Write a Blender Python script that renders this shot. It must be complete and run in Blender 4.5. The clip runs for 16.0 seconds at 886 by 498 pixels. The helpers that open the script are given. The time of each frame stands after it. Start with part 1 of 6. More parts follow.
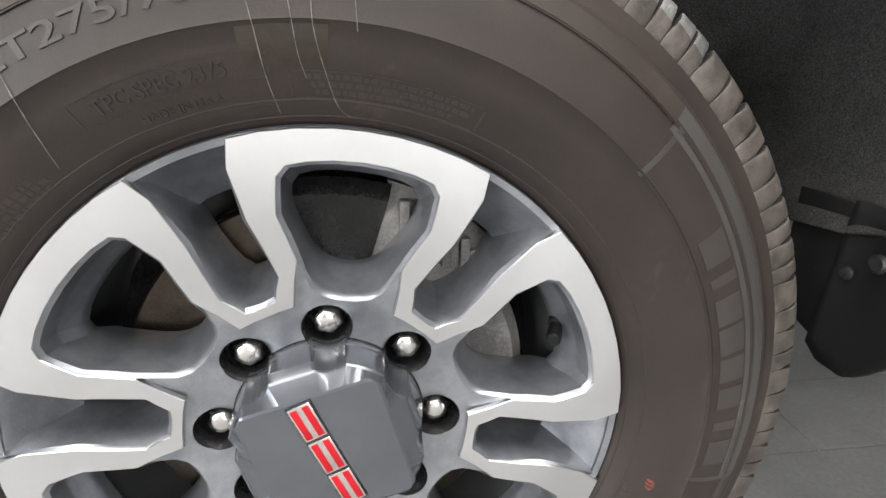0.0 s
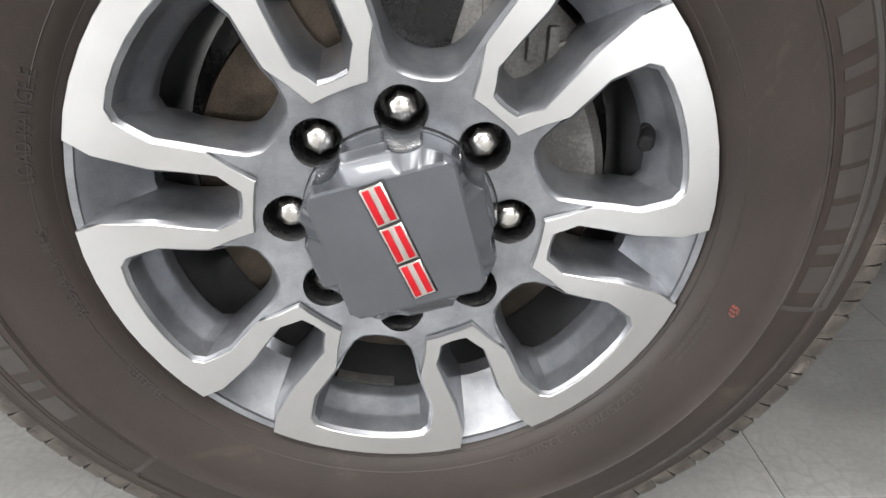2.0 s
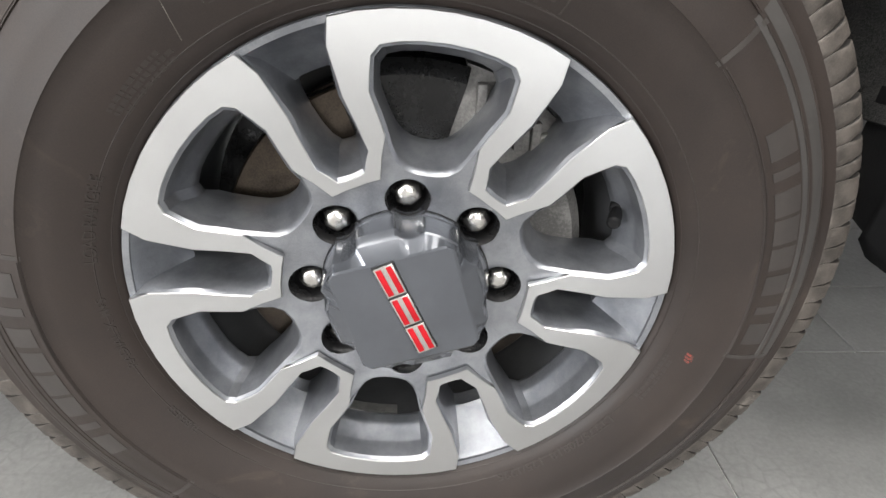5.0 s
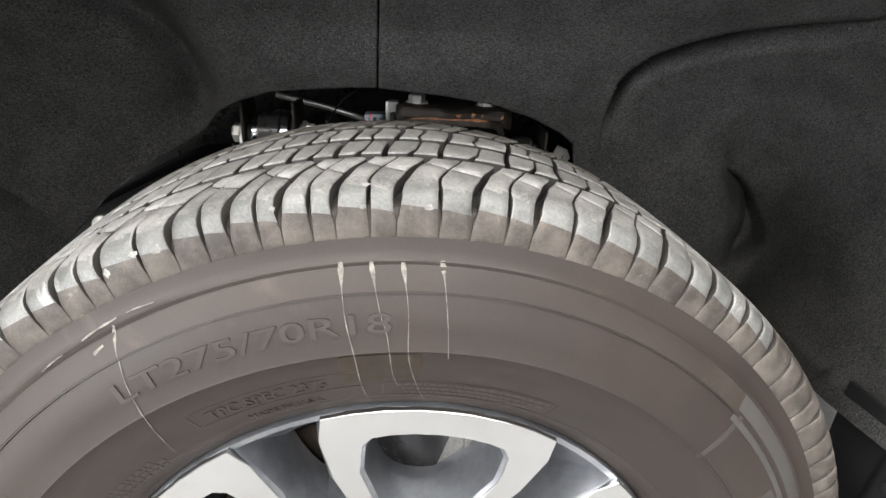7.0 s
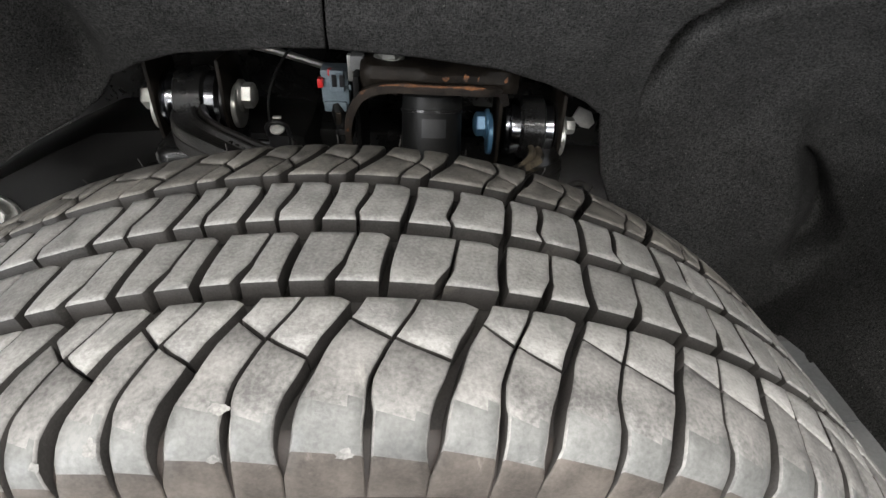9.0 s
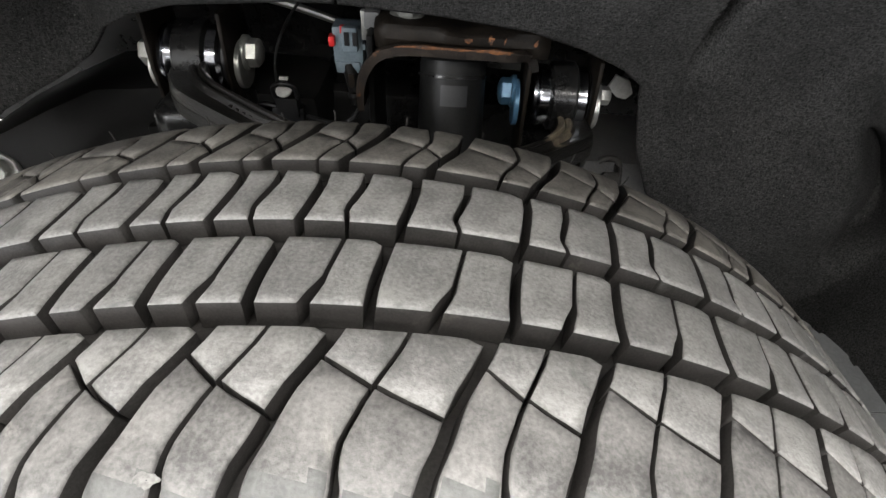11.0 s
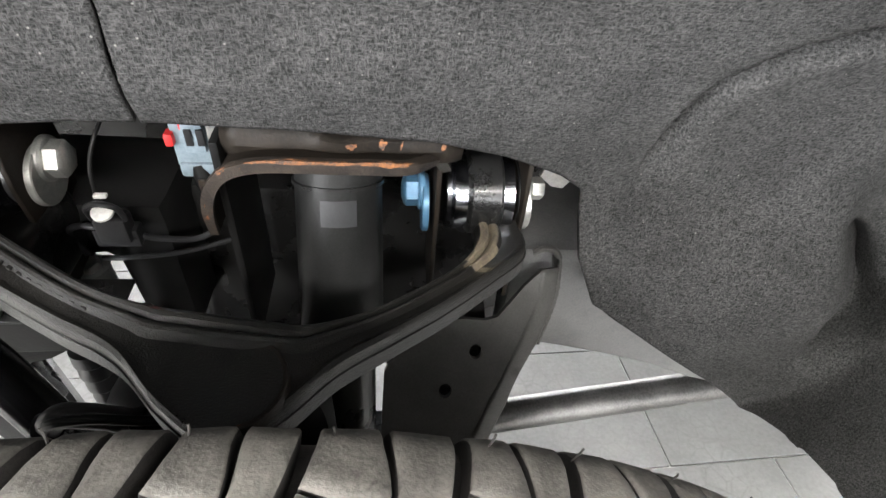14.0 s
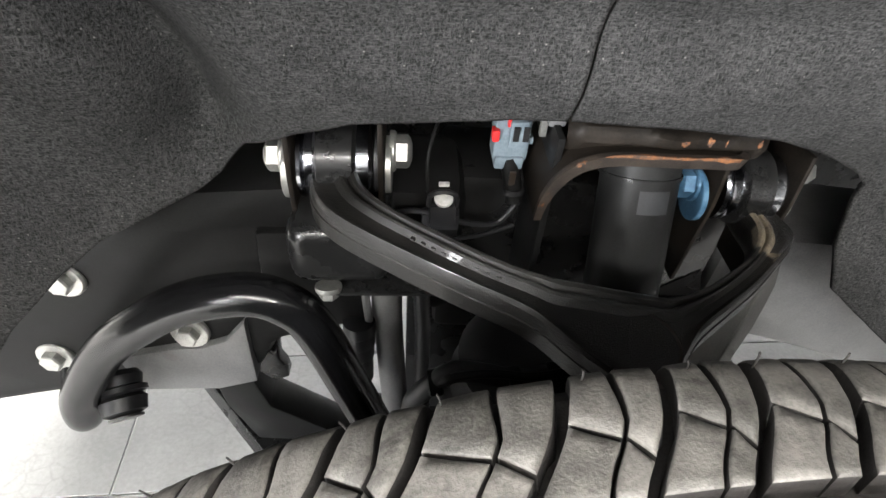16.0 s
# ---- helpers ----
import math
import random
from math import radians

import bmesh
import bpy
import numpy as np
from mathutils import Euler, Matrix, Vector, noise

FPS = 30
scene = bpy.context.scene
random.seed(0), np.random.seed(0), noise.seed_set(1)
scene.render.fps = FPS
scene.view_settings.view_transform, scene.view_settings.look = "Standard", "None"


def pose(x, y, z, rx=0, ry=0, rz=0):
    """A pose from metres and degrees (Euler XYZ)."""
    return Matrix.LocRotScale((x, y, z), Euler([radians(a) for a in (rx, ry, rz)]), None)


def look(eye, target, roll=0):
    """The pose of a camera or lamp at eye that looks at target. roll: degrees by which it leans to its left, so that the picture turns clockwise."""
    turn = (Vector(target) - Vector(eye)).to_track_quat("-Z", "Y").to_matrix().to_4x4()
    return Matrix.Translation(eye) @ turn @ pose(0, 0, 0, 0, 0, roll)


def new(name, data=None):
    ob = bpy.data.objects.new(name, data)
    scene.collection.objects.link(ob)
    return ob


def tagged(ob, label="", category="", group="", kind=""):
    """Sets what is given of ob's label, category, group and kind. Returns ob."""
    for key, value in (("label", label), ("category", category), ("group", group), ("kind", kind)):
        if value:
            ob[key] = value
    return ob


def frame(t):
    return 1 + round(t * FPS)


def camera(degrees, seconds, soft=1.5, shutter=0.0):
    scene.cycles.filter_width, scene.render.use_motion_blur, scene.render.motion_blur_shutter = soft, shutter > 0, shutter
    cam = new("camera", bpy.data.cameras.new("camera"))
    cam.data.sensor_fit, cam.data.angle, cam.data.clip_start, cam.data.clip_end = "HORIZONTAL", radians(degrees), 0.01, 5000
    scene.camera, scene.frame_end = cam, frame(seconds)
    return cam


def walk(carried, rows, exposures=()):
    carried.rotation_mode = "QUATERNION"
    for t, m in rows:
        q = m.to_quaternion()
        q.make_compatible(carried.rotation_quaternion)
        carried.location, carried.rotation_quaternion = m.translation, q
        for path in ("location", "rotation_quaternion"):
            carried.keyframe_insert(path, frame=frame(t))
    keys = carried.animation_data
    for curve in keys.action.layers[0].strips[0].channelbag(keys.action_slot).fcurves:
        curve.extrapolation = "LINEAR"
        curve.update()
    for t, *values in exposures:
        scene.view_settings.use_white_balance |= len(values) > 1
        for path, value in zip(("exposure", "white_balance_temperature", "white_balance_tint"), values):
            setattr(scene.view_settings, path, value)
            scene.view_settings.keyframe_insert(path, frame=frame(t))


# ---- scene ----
cam = camera(74.9, 16.0)
PATH = [
    (0, (0.022, -0.421, 0.715), (0.327, 1.435, 0.036), 2.0),
    (0.5, (0.012, -0.399, 0.69), (0.184, 1.461, -0.026), 1.9),
    (1, (0.012, -0.391, 0.661), (0.154, 1.429, -0.156), 2.2),
    (1.5, (0.013, -0.402, 0.634), (0.14, 1.382, -0.26), 2.3),
    (2, (0.007, -0.427, 0.618), (0.123, 1.319, -0.35), 2.5),
    (2.5, (0.006, -0.451, 0.646), (0.103, 1.286, -0.341), 2.5),
    (3, (0.005, -0.459, 0.683), (0.109, 1.271, -0.315), 2.8),
    (3.2, (0.01, -0.464, 0.68), (0.117, 1.276, -0.301), 2.9),
    (5.3, (-0.009, -0.46, 0.741), (0.155, 1.256, -0.272), 3.3),
    (5.5, (-0.006, -0.449, 0.77), (0.164, 1.301, -0.181), 3.4),
    (6, (-0.006, -0.443, 0.866), (0.188, 1.344, -0.012), 3.6),
    (6.5, (-0.016, -0.43, 0.901), (0.186, 1.389, 0.094), 3.5),
    (7, (-0.019, -0.363, 0.934), (0.2, 1.459, 0.14), 3.7),
    (7.5, (-0.032, -0.271, 0.928), (0.201, 1.553, 0.141), 3.6),
    (8, (-0.028, -0.192, 0.943), (0.218, 1.632, 0.161), 3.7),
    (8.5, (-0.006, -0.155, 0.96), (0.236, 1.624, 0.079), 3.6),
    (9, (0.024, -0.14, 0.976), (0.227, 1.49, -0.165), 4.1),
    (9.2, (0.029, -0.135, 0.982), (0.21, 1.46, -0.21), 4.3),
    (11.3, (0.036, -0.082, 0.96), (0.16, 1.46, -0.307), 4.8),
    (11.5, (0.038, -0.074, 0.954), (0.175, 1.466, -0.314), 5.1),
    (12, (0.082, -0.028, 0.958), (0.238, 1.513, -0.308), 5.6),
    (12.5, (0.113, 0.04, 0.968), (0.302, 1.577, -0.298), 5.1),
    (13, (0.115, 0.071, 0.977), (0.382, 1.605, -0.277), 5.9),
    (13.5, (0.116, 0.09, 0.969), (0.43, 1.615, -0.286), 6.5),
    (14, (0.08, 0.083, 0.977), (0.405, 1.605, -0.279), 6.4),
    (14.5, (0.005, 0.072, 0.99), (0.331, 1.59, -0.27), 6.0),
    (15, (-0.067, 0.065, 0.994), (0.248, 1.581, -0.272), 5.6),
    (15.5, (-0.136, 0.068, 0.986), (0.159, 1.588, -0.279), 5.8),
    (16, (-0.147, 0.062, 0.985), (0.115, 1.586, -0.284), 5.9),
]
EXPOSURES = [(0, -0.40), (1, -0.42), (3, -0.44), (5.5, -0.44), (6, -0.3), (6.5, 0.1), (7, 0.18), (7.5, 0.14), (9, 0.03), (11.5, -0.05), (12, 0.0), (12.5, 1.48), (13.5, 1.98), (14.5, 1.85), (16, 1.55)]
walk(cam, [(t, look(eye, target, roll)) for t, eye, target, roll in PATH], EXPOSURES)

# ---- world and light ----
world = bpy.data.worlds.new("showroom_world")
scene.world = world
world.use_nodes = True
world.node_tree.nodes["Background"].inputs[0].default_value = (0.85, 0.92, 1.0, 1)
world.node_tree.nodes["Background"].inputs[1].default_value = 0.15


def area_lamp(name, place, target, sx, sy, watts, colour=(1.0, 0.97, 0.93)):
    data = bpy.data.lights.new(name, "AREA")
    data.shape, data.size, data.size_y, data.energy, data.color = "RECTANGLE", sx, sy, watts, colour
    ob = new(name, data)
    ob.matrix_world = look(place, target)
    return tagged(ob, kind="structure")


# added lights, no source in view: one across the corner ahead of the truck, a dimmer one opposite the wheel; overhead
# rows round the truck
area_lamp("unseen_side_light", (-6.3, -5.85, 1.6), (0, 0, 0.9), 2.9, 2.5, 710, (0.97, 0.98, 1.0))
area_lamp("unseen_side_light", (1.2, -6.85, 1.4), (0.3, 0, 0.9), 3.2, 2.4, 190, (0.97, 0.98, 1.0))
for lx, ly in ((-2.3, -0.8), (-0.4, -0.8), (1.5, -0.8), (-2.3, -1.6), (-0.4, -1.6), (1.5, -1.6)):
    area_lamp("unseen_overhead_light", (lx, ly, 3.6), (lx, ly, 0), 1.5, 0.42, 48)
for lx in (-3.2, -1.3, 0.6):
    area_lamp("unseen_overhead_light", (lx, -4.2, 3.6), (lx, -4.2, 0), 1.5, 0.42, 105)
for lx in (-2.6, 1.2):
    area_lamp("unseen_overhead_light", (lx, 4.0, 3.6), (lx, 4.0, 0), 1.9, 0.8, 520)
# Added low behind the truck to brighten the floor under it
area_lamp("unseen_side_light", (0.6, 6.85, 1.5), (0.3, 0.6, 0.1), 6.5, 2.4, 400, (0.97, 0.98, 1.0))


# ---- materials ----
def node(nt, kind, **values):
    n = nt.nodes.new(kind)
    for k, v in values.items():
        n.inputs[k].default_value = v
    return n


def material(name, colour, dark=None, rough=0.5, metal=0.0, grain=400.0, blotch=9.0, bump=0.15, rough_var=0.12,
             stain=None, stain_amount=0.0, stain_scale=20.0, per_object=0.0, coat=0.0, bump_scale=0.001, span=0.13, fine_share=0.45, centre=0.6, spec=0.5):
    """Principled surface with coarse blotches, fine grain, optional stains of another colour and a fine relief."""
    m = bpy.data.materials.new(name)
    m.use_nodes = True
    nt = m.node_tree
    bsdf = nt.nodes["Principled BSDF"]
    dark = dark or tuple(c * 0.72 for c in colour)
    geo = nt.nodes.new("ShaderNodeNewGeometry")
    big = node(nt, "ShaderNodeTexNoise", Scale=blotch, Detail=5.0, Roughness=0.62)
    fine = node(nt, "ShaderNodeTexNoise", Scale=grain, Detail=3.0, Roughness=0.6)
    nt.links.new(geo.outputs["Position"], big.inputs["Vector"])
    nt.links.new(geo.outputs["Position"], fine.inputs["Vector"])
    addn = nt.nodes.new("ShaderNodeMath")
    addn.operation = "MULTIPLY_ADD"
    addn.inputs[1].default_value, addn.inputs[2].default_value = fine_share, 0.0
    nt.links.new(fine.outputs["Fac"], addn.inputs[0])
    mulb = nt.nodes.new("ShaderNodeMath")
    mulb.operation = "MULTIPLY_ADD"
    mulb.inputs[1].default_value = 1.2 - fine_share
    nt.links.new(big.outputs["Fac"], mulb.inputs[0])
    nt.links.new(addn.outputs[0], mulb.inputs[2])
    ramp = nt.nodes.new("ShaderNodeValToRGB")
    ramp.color_ramp.elements[0].position, ramp.color_ramp.elements[1].position = centre - span, centre + span
    ramp.color_ramp.elements[0].color, ramp.color_ramp.elements[1].color = (*dark, 1), (*colour, 1)
    nt.links.new(mulb.outputs[0], ramp.inputs[0])
    out = ramp.outputs[0]
    if stain:
        sn = node(nt, "ShaderNodeTexNoise", Scale=stain_scale, Detail=6.0, Roughness=0.68, Distortion=0.6)
        nt.links.new(geo.outputs["Position"], sn.inputs["Vector"])
        sr = nt.nodes.new("ShaderNodeValToRGB")
        edge = 0.72 - 0.3 * stain_amount
        sr.color_ramp.elements[0].position, sr.color_ramp.elements[1].position = edge, min(edge + 0.12, 1.0)
        nt.links.new(sn.outputs["Fac"], sr.inputs[0])
        mix = nt.nodes.new("ShaderNodeMix")
        mix.data_type = "RGBA"
        nt.links.new(sr.outputs[0], mix.inputs[0])
        nt.links.new(out, mix.inputs[6])
        mix.inputs[7].default_value = (*stain, 1)
        out = mix.outputs[2]
    if per_object:
        info = nt.nodes.new("ShaderNodeObjectInfo")
        hsv = nt.nodes.new("ShaderNodeHueSaturation")
        vary = nt.nodes.new("ShaderNodeMapRange")
        vary.inputs["To Min"].default_value, vary.inputs["To Max"].default_value = 1 - per_object, 1 + per_object
        nt.links.new(info.outputs["Random"], vary.inputs["Value"])
        nt.links.new(vary.outputs[0], hsv.inputs["Value"])
        nt.links.new(out, hsv.inputs["Color"])
        out = hsv.outputs[0]
    nt.links.new(out, bsdf.inputs["Base Color"])
    bsdf.inputs["Metallic"].default_value = metal
    bsdf.inputs["Specular IOR Level"].default_value = spec
    bsdf.inputs["Coat Weight"].default_value = coat
    rr = nt.nodes.new("ShaderNodeMapRange")
    rr.inputs["To Min"].default_value, rr.inputs["To Max"].default_value = max(rough - rough_var, 0.03), min(rough + rough_var, 1)
    nt.links.new(big.outputs["Fac"], rr.inputs["Value"])
    nt.links.new(rr.outputs[0], bsdf.inputs["Roughness"])
    bp = nt.nodes.new("ShaderNodeBump")
    bp.inputs["Strength"].default_value, bp.inputs["Distance"].default_value = bump, bump_scale
    nt.links.new(fine.outputs["Fac"], bp.inputs["Height"])
    nt.links.new(bp.outputs[0], bsdf.inputs["Normal"])
    return m


RUBBER = material("sidewall_rubber", (0.0310, 0.0228, 0.0190), (0.0185, 0.0140, 0.0122), rough=0.52, grain=900, blotch=7, bump=0.12,
                  stain=(0.050, 0.0375, 0.0300), stain_amount=0.42, stain_scale=13, spec=0.40)
RUBBER_SMOOTH = material("sidewall_smooth_band", (0.058, 0.054, 0.051), (0.040, 0.037, 0.035), rough=0.46, grain=1400, blotch=8, bump=0.05,
                         stain=(0.095, 0.084, 0.071), stain_amount=0.45, stain_scale=19)
RUBBER_BAND = material("sidewall_band_rubber", (0.036, 0.0275, 0.0234), (0.022, 0.0170, 0.0150), rough=0.55, grain=1100, blotch=8, bump=0.08,
                       stain=(0.052, 0.040, 0.033), stain_amount=0.4, stain_scale=15, spec=0.38)
TREAD = material("tread_rubber_dusty", (0.285, 0.279, 0.269), (0.150, 0.147, 0.143), rough=0.62, grain=620, blotch=48, bump=0.4,
                 stain=(0.115, 0.115, 0.110), stain_amount=0.40, stain_scale=26, per_object=0.14, fine_share=0.56)
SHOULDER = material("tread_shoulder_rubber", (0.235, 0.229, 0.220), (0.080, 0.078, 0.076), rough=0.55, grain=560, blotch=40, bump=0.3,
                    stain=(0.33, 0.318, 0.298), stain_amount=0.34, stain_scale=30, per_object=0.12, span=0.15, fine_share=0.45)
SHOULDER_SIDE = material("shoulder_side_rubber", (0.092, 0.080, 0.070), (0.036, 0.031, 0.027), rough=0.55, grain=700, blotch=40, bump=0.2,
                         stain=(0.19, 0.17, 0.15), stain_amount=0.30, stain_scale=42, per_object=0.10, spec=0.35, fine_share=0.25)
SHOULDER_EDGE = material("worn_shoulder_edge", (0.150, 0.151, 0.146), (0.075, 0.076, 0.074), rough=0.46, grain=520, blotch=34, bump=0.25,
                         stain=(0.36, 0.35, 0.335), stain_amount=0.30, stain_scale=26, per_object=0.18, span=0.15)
TREAD_INNER = material("inner_tread_rubber", (0.205, 0.193, 0.174), (0.092, 0.087, 0.079), rough=0.66, grain=620, blotch=50, bump=0.4,
                       stain=(0.042, 0.040, 0.035), stain_amount=0.56, stain_scale=34, per_object=0.15, fine_share=0.38)
GROOVE = material("tread_groove_rubber", (0.040, 0.037, 0.035), (0.018, 0.017, 0.016), rough=0.6, grain=900, blotch=30, bump=0.2,
                  stain=(0.085, 0.078, 0.070), stain_amount=0.3, stain_scale=30, spec=0.25)
LETTER = material("moulded_rubber_letters", (0.035, 0.027, 0.0232), (0.023, 0.0180, 0.0160), rough=0.46, grain=900, blotch=15)
LETTER_LIGHT = material("moulded_smooth_rubber", (0.044, 0.038, 0.0345), (0.031, 0.0268, 0.0248), rough=0.42, grain=900, blotch=22, bump=0.05)
CHALK = material("dried_drip_residue", (0.23, 0.215, 0.195), (0.07, 0.063, 0.056), rough=0.9, grain=900, blotch=120)
SCUFF = material("pale_rubber_scuff", (0.24, 0.235, 0.225), (0.10, 0.098, 0.094), rough=0.75, grain=900, blotch=90, bump=0.2)
STICKER = material("brown_label_residue", (0.026, 0.016, 0.008), (0.012, 0.008, 0.005), rough=0.55, grain=300, blotch=70,
                   stain=(0.02, 0.018, 0.017), stain_amount=0.6, stain_scale=60)
RED_MARK = material("red_paint_mark", (0.26, 0.045, 0.03), (0.05, 0.03, 0.026), rough=0.6, grain=700, blotch=420, span=0.06)
PAINT = material("dark_grey_wheel_paint", (0.365, 0.377, 0.402), (0.21, 0.219, 0.24), rough=0.32, metal=0.72, grain=1500, blotch=26, bump=0.05, rough_var=0.08, coat=0.45,
                 stain=(0.42, 0.42, 0.42), stain_amount=0.0, stain_scale=70)
MACHINED = material("machined_aluminium", (0.70, 0.705, 0.71), (0.63, 0.635, 0.64), rough=0.33, metal=1.0, grain=2600, blotch=9, bump=0.015, rough_var=0.02)
# the faces are turned on a lathe: fine circles round the axle stretch the highlights
nt = MACHINED.node_tree
geo = nt.nodes.new("ShaderNodeNewGeometry")
arm_v = nt.nodes.new("ShaderNodeVectorMath")
arm_v.operation = "SUBTRACT"
arm_v.inputs[1].default_value = (0, 0, 0.41)
turn_v = nt.nodes.new("ShaderNodeVectorMath")
turn_v.operation = "CROSS_PRODUCT"
turn_v.inputs[1].default_value = (0, 1, 0)
norm_v = nt.nodes.new("ShaderNodeVectorMath")
norm_v.operation = "NORMALIZE"
nt.links.new(geo.outputs["Position"], arm_v.inputs[0])
nt.links.new(arm_v.outputs[0], turn_v.inputs[0])
nt.links.new(turn_v.outputs[0], norm_v.inputs[0])
nt.links.new(norm_v.outputs[0], nt.nodes["Principled BSDF"].inputs["Tangent"])
nt.nodes["Principled BSDF"].inputs["Anisotropic"].default_value = 0.5
CHROME = material("bright_chrome", (0.82, 0.80, 0.77), (0.66, 0.64, 0.61), rough=0.24, metal=1.0, grain=900, blotch=40, bump=0.02, rough_var=0.05)
# Barrel colour darkened to stand for the shade inside the wheel
SHADED_BARREL = material("wheel_barrel_shaded", (0.060, 0.061, 0.063), (0.035, 0.036, 0.037), rough=0.42, metal=0.2, grain=700, blotch=14, bump=0.08)
CAP = material("centre_cap_paint", (0.125, 0.133, 0.150), (0.100, 0.107, 0.121), rough=0.25, metal=0.55, grain=3000, blotch=16, bump=0.02, rough_var=0.05, coat=0.5)
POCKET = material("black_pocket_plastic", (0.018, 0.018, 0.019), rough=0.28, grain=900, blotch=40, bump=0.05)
EMBLEM_RED = material("emblem_red", (0.46, 0.010, 0.018), (0.36, 0.006, 0.012), rough=0.42, grain=900, blotch=60, bump=0.0, spec=0.25)
DISC = material("brake_disc_steel", (0.085, 0.068, 0.052), (0.035, 0.029, 0.024), rough=0.38, metal=0.9, grain=500, blotch=30, stain=(0.20, 0.11, 0.05), stain_amount=0.2)
CAST = material("cast_iron_caliper", (0.27, 0.262, 0.25), (0.13, 0.126, 0.12), rough=0.6, metal=0.4, grain=420, blotch=26, bump=0.5, spec=0.30)
BLACK_METAL = material("black_chassis_paint", (0.014, 0.014, 0.0138), (0.007, 0.007, 0.007), rough=0.28, grain=600, blotch=18, bump=0.10,
                       stain=(0.20, 0.18, 0.15), stain_amount=-0.03, stain_scale=210, coat=0.12, spec=0.28)
ARM_METAL = material("forged_arm_black", (0.0150, 0.0142, 0.0128), (0.0062, 0.0060, 0.0056), rough=0.32, grain=800, blotch=28, bump=0.7, coat=0.2,
                     stain=(0.085, 0.060, 0.036), stain_amount=0.13, stain_scale=26, spec=0.42)
FRAME_GREY = material("grey_frame_finish", (0.17, 0.17, 0.168), (0.11, 0.11, 0.11), rough=0.46, grain=500, blotch=12, bump=0.15,
                      stain=(0.10, 0.09, 0.08), stain_amount=0.2, spec=0.35)
BRACKET_GREY = material("dark_waxed_bracket", (0.082, 0.080, 0.076), (0.052, 0.051, 0.048), rough=0.5, grain=500, blotch=14, bump=0.15,
                        stain=(0.085, 0.080, 0.072), stain_amount=0.15, stain_scale=24, spec=0.3)
RUST = material("surface_rust", (0.036, 0.028, 0.022), (0.014, 0.012, 0.011), rough=0.5, grain=500, blotch=60, bump=0.5,
                stain=(0.24, 0.085, 0.022), stain_amount=0.34, stain_scale=70, spec=0.30)
TOWER = material("stamped_tower_black", (0.0165, 0.0130, 0.0100), (0.0065, 0.0055, 0.0046), rough=0.52, grain=500, blotch=30, bump=0.18,
                 stain=(0.26, 0.10, 0.028), stain_amount=0.04, stain_scale=64, spec=0.14)
SHOCK_DUSTY = material("dusty_black_tube", (0.016, 0.0165, 0.0163), (0.007, 0.007, 0.007), rough=0.42, grain=700, blotch=24, bump=0.15,
                       stain=(0.12, 0.112, 0.09), stain_amount=0.10, stain_scale=170, spec=0.20)
ARM_WORN = material("dust_on_arm", (0.20, 0.165, 0.115), (0.060, 0.050, 0.038), rough=0.55, grain=620, blotch=60, bump=0.6,
                    stain=(0.16, 0.07, 0.02), stain_amount=0.2, stain_scale=40)
GLOSS_BLACK = material("gloss_black_bar_paint", (0.008, 0.0082, 0.009), (0.006, 0.006, 0.0064), rough=0.20, grain=300, blotch=14, bump=0.06, spec=0.40)
RAIL_DARK = material("dark_waxed_rail", (0.012, 0.012, 0.0118), (0.007, 0.007, 0.007), rough=0.40, grain=500, blotch=10, bump=0.12,
                     stain=(0.030, 0.029, 0.028), stain_amount=0.2, stain_scale=14, spec=0.11)
RUST_SPOT = material("bright_rust", (0.23, 0.088, 0.027), (0.040, 0.024, 0.017), rough=0.85, grain=900, blotch=160, bump=0.5)
ZINC = material("zinc_plated_bolt", (0.50, 0.50, 0.47), (0.34, 0.34, 0.32), rough=0.36, metal=0.75, grain=800, blotch=80, bump=0.1)
BRIGHT_SLEEVE = material("bright_bushing_sleeve", (0.46, 0.47, 0.50), (0.22, 0.225, 0.24), rough=0.16, metal=1.0, grain=800, blotch=50, bump=0.03)
SHOCK_LABEL = material("faded_dark_label", (0.036, 0.037, 0.040), (0.025, 0.026, 0.028), rough=0.4, grain=500, blotch=40, bump=0.05)


